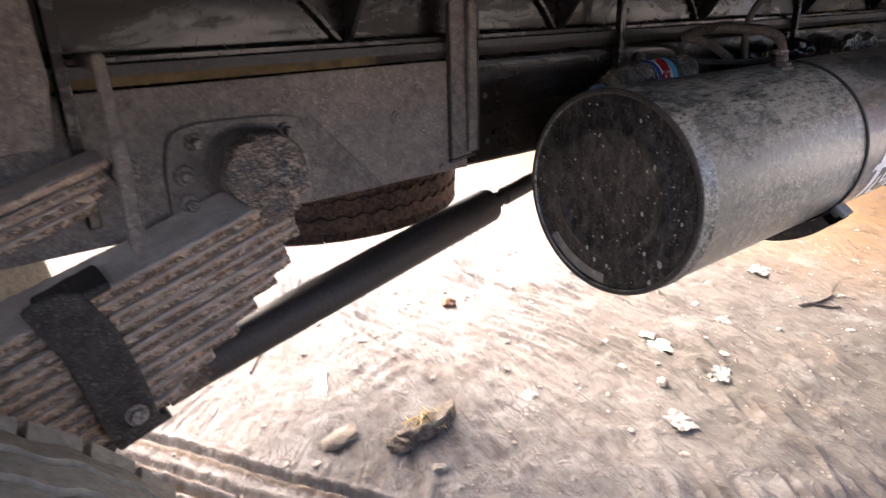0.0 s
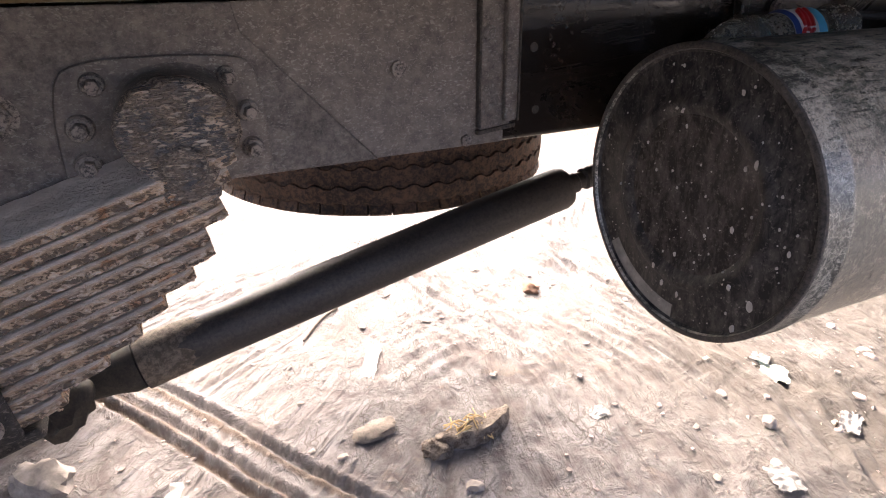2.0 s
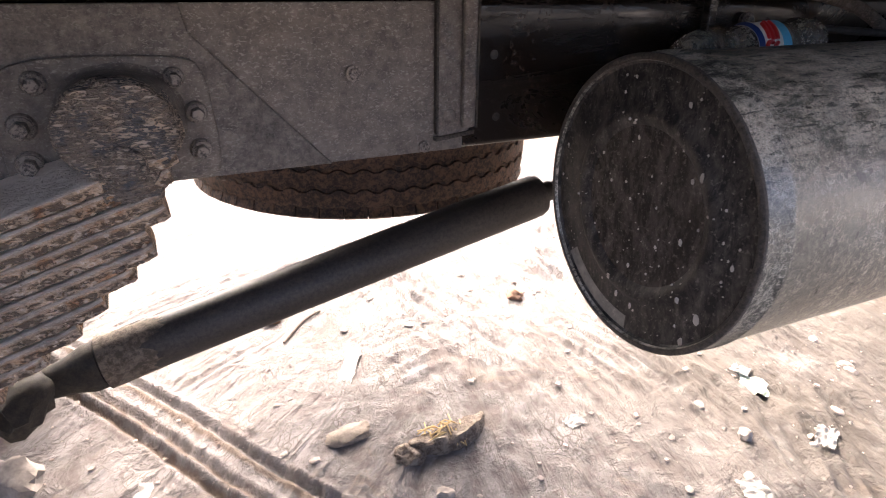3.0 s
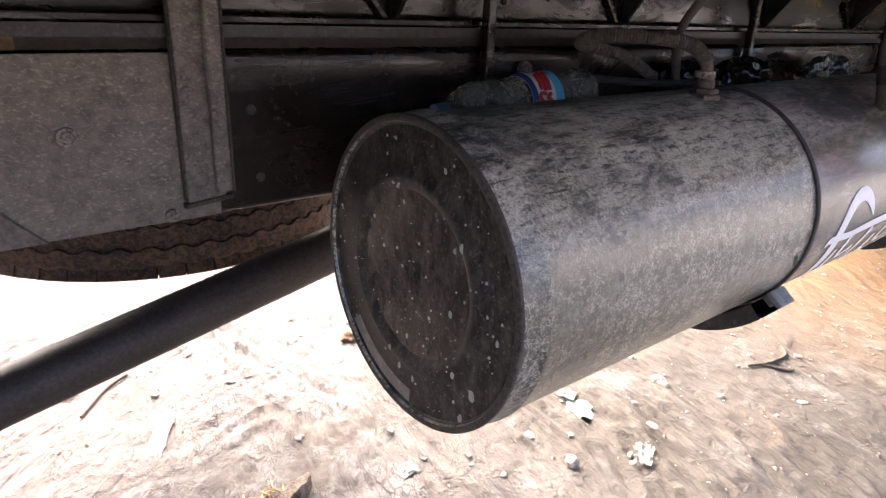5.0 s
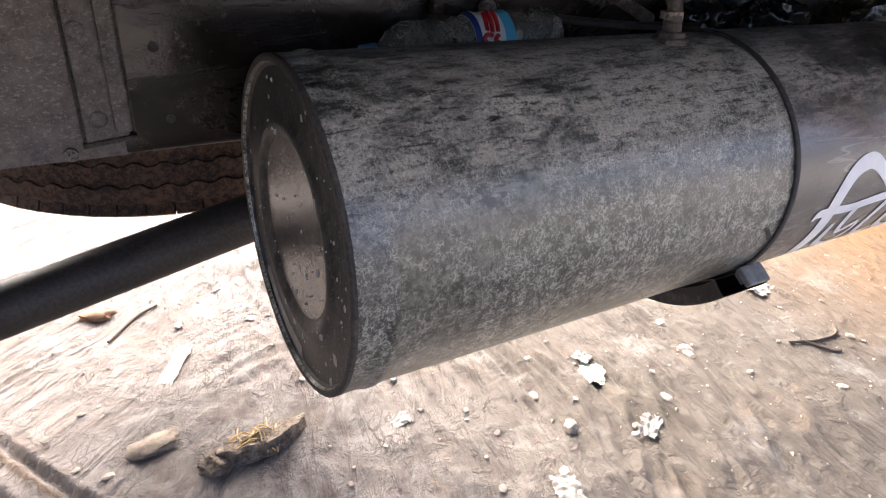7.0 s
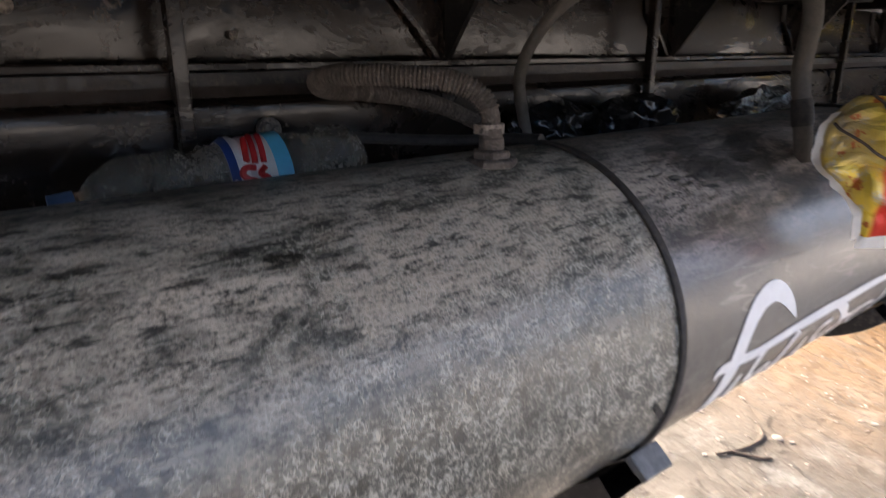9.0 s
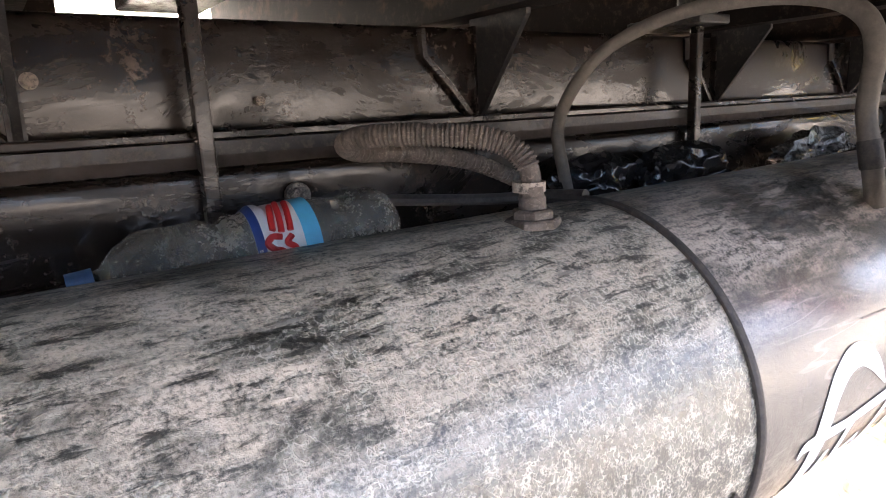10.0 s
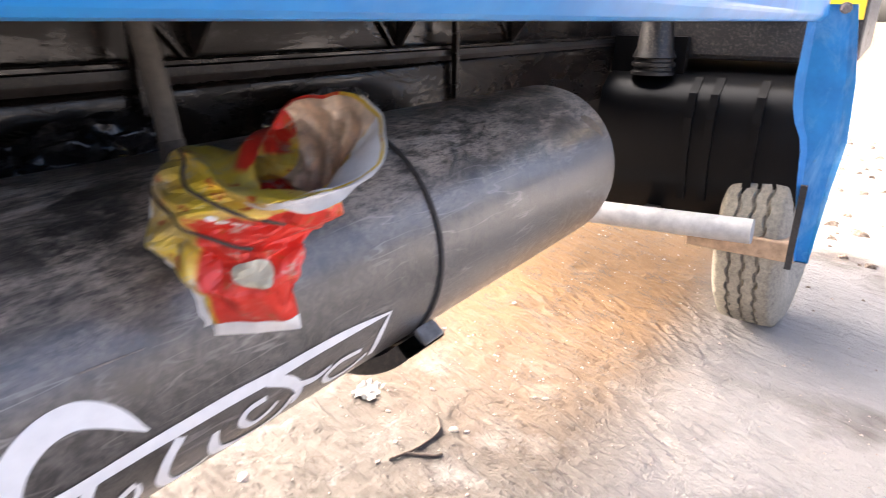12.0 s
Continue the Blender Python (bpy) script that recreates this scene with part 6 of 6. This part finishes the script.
box(bm, 4.055, 4.073, 0.262, 0.282, 0.52, 0.80)
part("rubber_edge", bm, M_STRAP, flap, "torn black rubber edge")
plate = thing("hazard_board", "yellow and black striped board at the front of the lorry", "board")
for i, (y, w) in enumerate(((0.23, 0.26), (0.49, 0.045), (0.535, 0.06), (0.595, 0.07))):
    bm = bmesh.new()
    box(bm, 4.585, 4.5995, y + 0.001, y + w - 0.001, 1.29, 1.40)
    part("stripe", bm, M_YELLOW if i % 2 == 0 else M_BLACK, plate, "yellow stripe" if i % 2 == 0 else "black stripe")

cab = thing("truck_cab", "dark underside and lower edge of the lorry cab", "truck cab")
bm = bmesh.new()
box(bm, 4.60, 6.4, 0.22, 2.82, 1.135, 1.75)
part("cab_body", bm, M_BLACK, cab, bevel=0.02)
bm = bmesh.new()
lathe(bm, [(0.0, 0.0), (0.0, 0.085), (0.012, 0.085), (0.018, 0.075), (0.028, 0.075), (0.034, 0.085), (0.046, 0.085), (0.052, 0.075), (0.062, 0.075), (0.068, 0.085), (0.10, 0.07), (0.20, 0.06), (0.20, 0.0)], Matrix.Translation((4.50, 0.91, 1.075)) @ Matrix.Rotation(radians(-90), 4, "Y"), 32)
part("air_bellows", bm, M_BLACK, cab, "grey ribbed rubber bellows", smooth=True)

# ---------------------------------------------------------------- stones and litter
def ground_at(x, y):
    return Matrix.Translation((x, y, heap(x, y)))


def stone(x, y, size, seed, material=M_STONE, label="small pale rounded stone on the sand", name="stone", group="stones on the ground"):
    bm = bmesh.new()
    lump(bm, Matrix.Translation((0, 0, size[2] * 0.4)), size, seed, 3 if max(size) > 0.03 else 2, 0.4, 1.7)
    ob = new(name, finish(name, bm, material, smooth=max(size) > 0.03))
    ob.matrix_world = ground_at(x, y) @ Matrix.Rotation(seed * 1.3, 4, "Z")
    return tagged(ob, label, "stone", group)


bm = bmesh.new()
rows_ = []
for i in range(41):
    u = -1 + i / 20
    w = math.sqrt(max(0.02, 1 - u * u))
    ring = []
    for k, (d, z) in enumerate(((-0.046, -0.012), (-0.050, 0.012), (-0.046, 0.034), (-0.034, 0.042), (-0.012, 0.036), (0.014, 0.040), (0.036, 0.022), (0.042, -0.012))):
        q = Vector((u * 3.1, k * 0.7, 2.0))
        ring.append(bm.verts.new((0.13 * u + 0.004 * noise.noise(q * 3), w * d + 0.030 * u * u + 0.007 * noise.noise(q * 1.6) + 0.003 * noise.noise(q * 6), z * (0.45 + 0.55 * w) * (1 + 0.35 * noise.noise(q + Vector((0, 0, 5)))))))
    rows_.append(ring)
for p, q in zip(rows_, rows_[1:]):
    for k in range(7):
        bm.faces.new((p[k], p[k + 1], q[k + 1], q[k]))
bm.faces.new(rows_[0])
bm.faces.new(rows_[-1][::-1])
clod = new("clod", finish("clod", bm, M_CLOD, True))
clod.matrix_world = ground_at(1.335, 1.57) @ Matrix.Rotation(radians(8), 4, "Z")
tagged(clod, "long dark clod of matted mud topped with straw", "clod", "clods")
stone(1.20, 1.56, (0.045, 0.04, 0.022), 2, M_CLOD, "small clod of dry mud", "clod", "clods")
stone(1.07, 1.71, (0.065, 0.04, 0.014), 5, M_RUSTY, label="flat tan stone half sunk in the sand")
stone(1.97, 2.26, (0.045, 0.03, 0.026), 6, M_BRICK, "broken piece of red brick", "brick_piece", "bricks")
stone(1.00, 2.49, (0.055, 0.03, 0.022), 7, M_BRICK, "broken piece of red brick", "brick_piece", "bricks")
stone(2.11, 1.22, (0.028, 0.02, 0.018), 8)
stone(0.225, 1.90, (0.085, 0.06, 0.05), 9, label="large smooth grey stone on the sand")
rng = random.Random(5)
bm = bmesh.new()
for k in range(34):
    a, r = rng.uniform(0, 6.28), 0.075 * math.sqrt(rng.random())
    x, y, d = 1.31 + r * math.cos(a), 1.58 + 0.6 * r * math.sin(a), rng.uniform(0, 3.14)
    z, n = heap(1.33, 1.57) + 0.040 - 3.5 * r * r + rng.uniform(0, 0.008), rng.uniform(0.015, 0.04)
    sweep(bm, [(x - n * math.cos(d), y - n * math.sin(d), z - 0.010), (x, y, z), (x + n * math.cos(d + 0.4), y + n * math.sin(d + 0.4), z - 0.008)], 0.0023, 5)
tagged(new("straw", finish("straw", bm, M_STRAW)), "dry straw matted on the mud clod", "straw", kind="stuff")
for k in range(64):
    x, y = rng.uniform(0.3, 4.4), rng.uniform(0.9, 2.6)
    s = 0.006 + 0.014 * rng.random() ** 2
    stone(x, y, (s * 1.4, s, s * 0.45), 20 + k, M_STONE if k % 3 else M_CRUST)
bm = bmesh.new()
for k in range(5000):
    x, y = rng.uniform(-0.2, 5.8), rng.uniform(-0.3, 3.2)
    if noise.noise(Vector((x * 2.2, y * 2.2, 4))) < rng.uniform(-0.5, 0.25):
        continue
    s = 0.0016 + 0.0065 * rng.random() ** 4
    h = heap(x, y)
    vs = [bm.verts.new((x + s * a * rng.uniform(0.7, 1.4), y + s * b * rng.uniform(0.7, 1.4), h + s * c)) for a, b, c in ((-1, -1, -0.3), (1, -1, -0.3), (0, 1.2, -0.3), (0, 0, 1))]
    for f in ((0, 1, 3), (1, 2, 3), (2, 0, 3)):
        bm.faces.new([vs[i] for i in f])
tagged(new("gravel", finish("gravel", bm, M_CRUST)), "fine scattered grit on the sand", "gravel", kind="stuff")


bm = bmesh.new()
for k in range(520):
    x, y = rng.uniform(0.2, 4.2), rng.uniform(0.9, 2.9)
    if noise.noise(Vector((x * 1.6, y * 1.6, 9))) < -0.12:
        continue
    r, n, turn = 0.004 + 0.011 * rng.random() ** 2.2, rng.randrange(4, 7), rng.uniform(0, 6.28)
    m = Matrix.Translation((x, y, heap(x, y) + 0.003)) @ Matrix.Rotation(rng.uniform(-0.25, 0.25), 4, "X") @ Matrix.Rotation(rng.uniform(-0.25, 0.25), 4, "Y") @ Matrix.Rotation(turn, 4, "Z")
    ring = [(r * rng.uniform(0.6, 1.3) * math.cos(6.283 * i / n), 0.7 * r * rng.uniform(0.6, 1.3) * math.sin(6.283 * i / n)) for i in range(n)]
    lo = [bm.verts.new(m @ Vector((a, b, -0.2 * r))) for a, b in ring]
    hi = [bm.verts.new(m @ Vector((a * 0.85, b * 0.85, 0.25 * r))) for a, b in ring]
    bm.faces.new(hi)
    for i in range(n):
        bm.faces.new((lo[i], lo[(i + 1) % n], hi[(i + 1) % n], hi[i]))
tagged(new("mud_chips", finish("mud_chips", bm, M_CRUST)), "broken chips of pale dry mud crust", "mud", kind="stuff")

bm = bmesh.new()
for k in range(240):
    x, y = rng.uniform(5.3, 12.0), rng.uniform(-1.8, 0.40)
    s = 0.008 + 0.045 * rng.random() ** 2
    h = heap(x, y)
    vs = [bm.verts.new((x + s * a * rng.uniform(0.6, 1.5), y + s * b * rng.uniform(0.6, 1.5), h + s * c * rng.uniform(0.5, 1.1))) for a, b, c in ((-1, -1, -0.2), (1, -1, -0.2), (1, 1, -0.2), (-1, 1, -0.2), (-0.5, -0.5, 0.8), (0.6, -0.4, 0.7), (0.4, 0.6, 0.9), (-0.5, 0.5, 0.6))]
    for f in ((0, 1, 5, 4), (1, 2, 6, 5), (2, 3, 7, 6), (3, 0, 4, 7), (4, 5, 6, 7)):
        bm.faces.new([vs[i] for i in f])
tagged(new("rubble", finish("rubble", bm, M_CLOD)), "scattered dark rubble on the open ground", "rubble", kind="stuff")


def litter(x, y, w, d, seed, material, label, turn=0.0):
    bm = bmesh.new()
    crumple(bm, Matrix(), w, d, seed, 14, 0.16)
    ob = new("litter", finish("litter", bm, material))
    ob.matrix_world = ground_at(x, y) @ Matrix.Rotation(turn, 4, "Z")
    return tagged(ob, label, "litter", "litter on the ground")


litter(2.32, 1.115, 0.10, 0.055, 3, M_PAPER, "crumpled white scrap of plastic", 0.5)
litter(2.36, 1.40, 0.13, 0.08, 5, M_GREENWRAP, "torn pale green wrapper half in the sand", 0.9)
litter(1.19, 2.06, 0.05, 0.20, 8, M_PAPER, "long white strip of plastic film in the sand", -0.5)
litter(3.37, 1.49, 0.12, 0.09, 11, M_PAPER, "white paper sheet lying flat", 0.2)
litter(0.52, 1.70, 0.12, 0.10, 14, M_PAPER, "dusty white plastic scrap by the ruts", 0.7)
litter(1.70, 1.49, 0.06, 0.05, 17, M_PAPER, "small white scrap of paper", 0.1)
litter(1.95, 1.05, 0.09, 0.07, 19, M_PAPER, "torn scrap of white plastic", 1.2)
litter(2.38, 1.47, 0.06, 0.05, 23, M_PAPER, "small white scrap of paper", 2.0)
for k, pts in enumerate(([(3.10, 1.18), (3.20, 1.14), (3.30, 1.13), (3.36, 1.17)], [(3.15, 1.16), (3.20, 1.08), (3.22, 1.06)], [(1.02, 2.30), (1.12, 2.42), (1.2, 2.47)])):
    bm = bmesh.new()
    sweep(bm, spline([(x, y, heap(x, y) + 0.006) for x, y in pts], 6), 0.005, 6)
    tagged(new("twig", finish("twig", bm, M_TWIG)), "thin dark dry twig on the sand", "twig", "twigs")
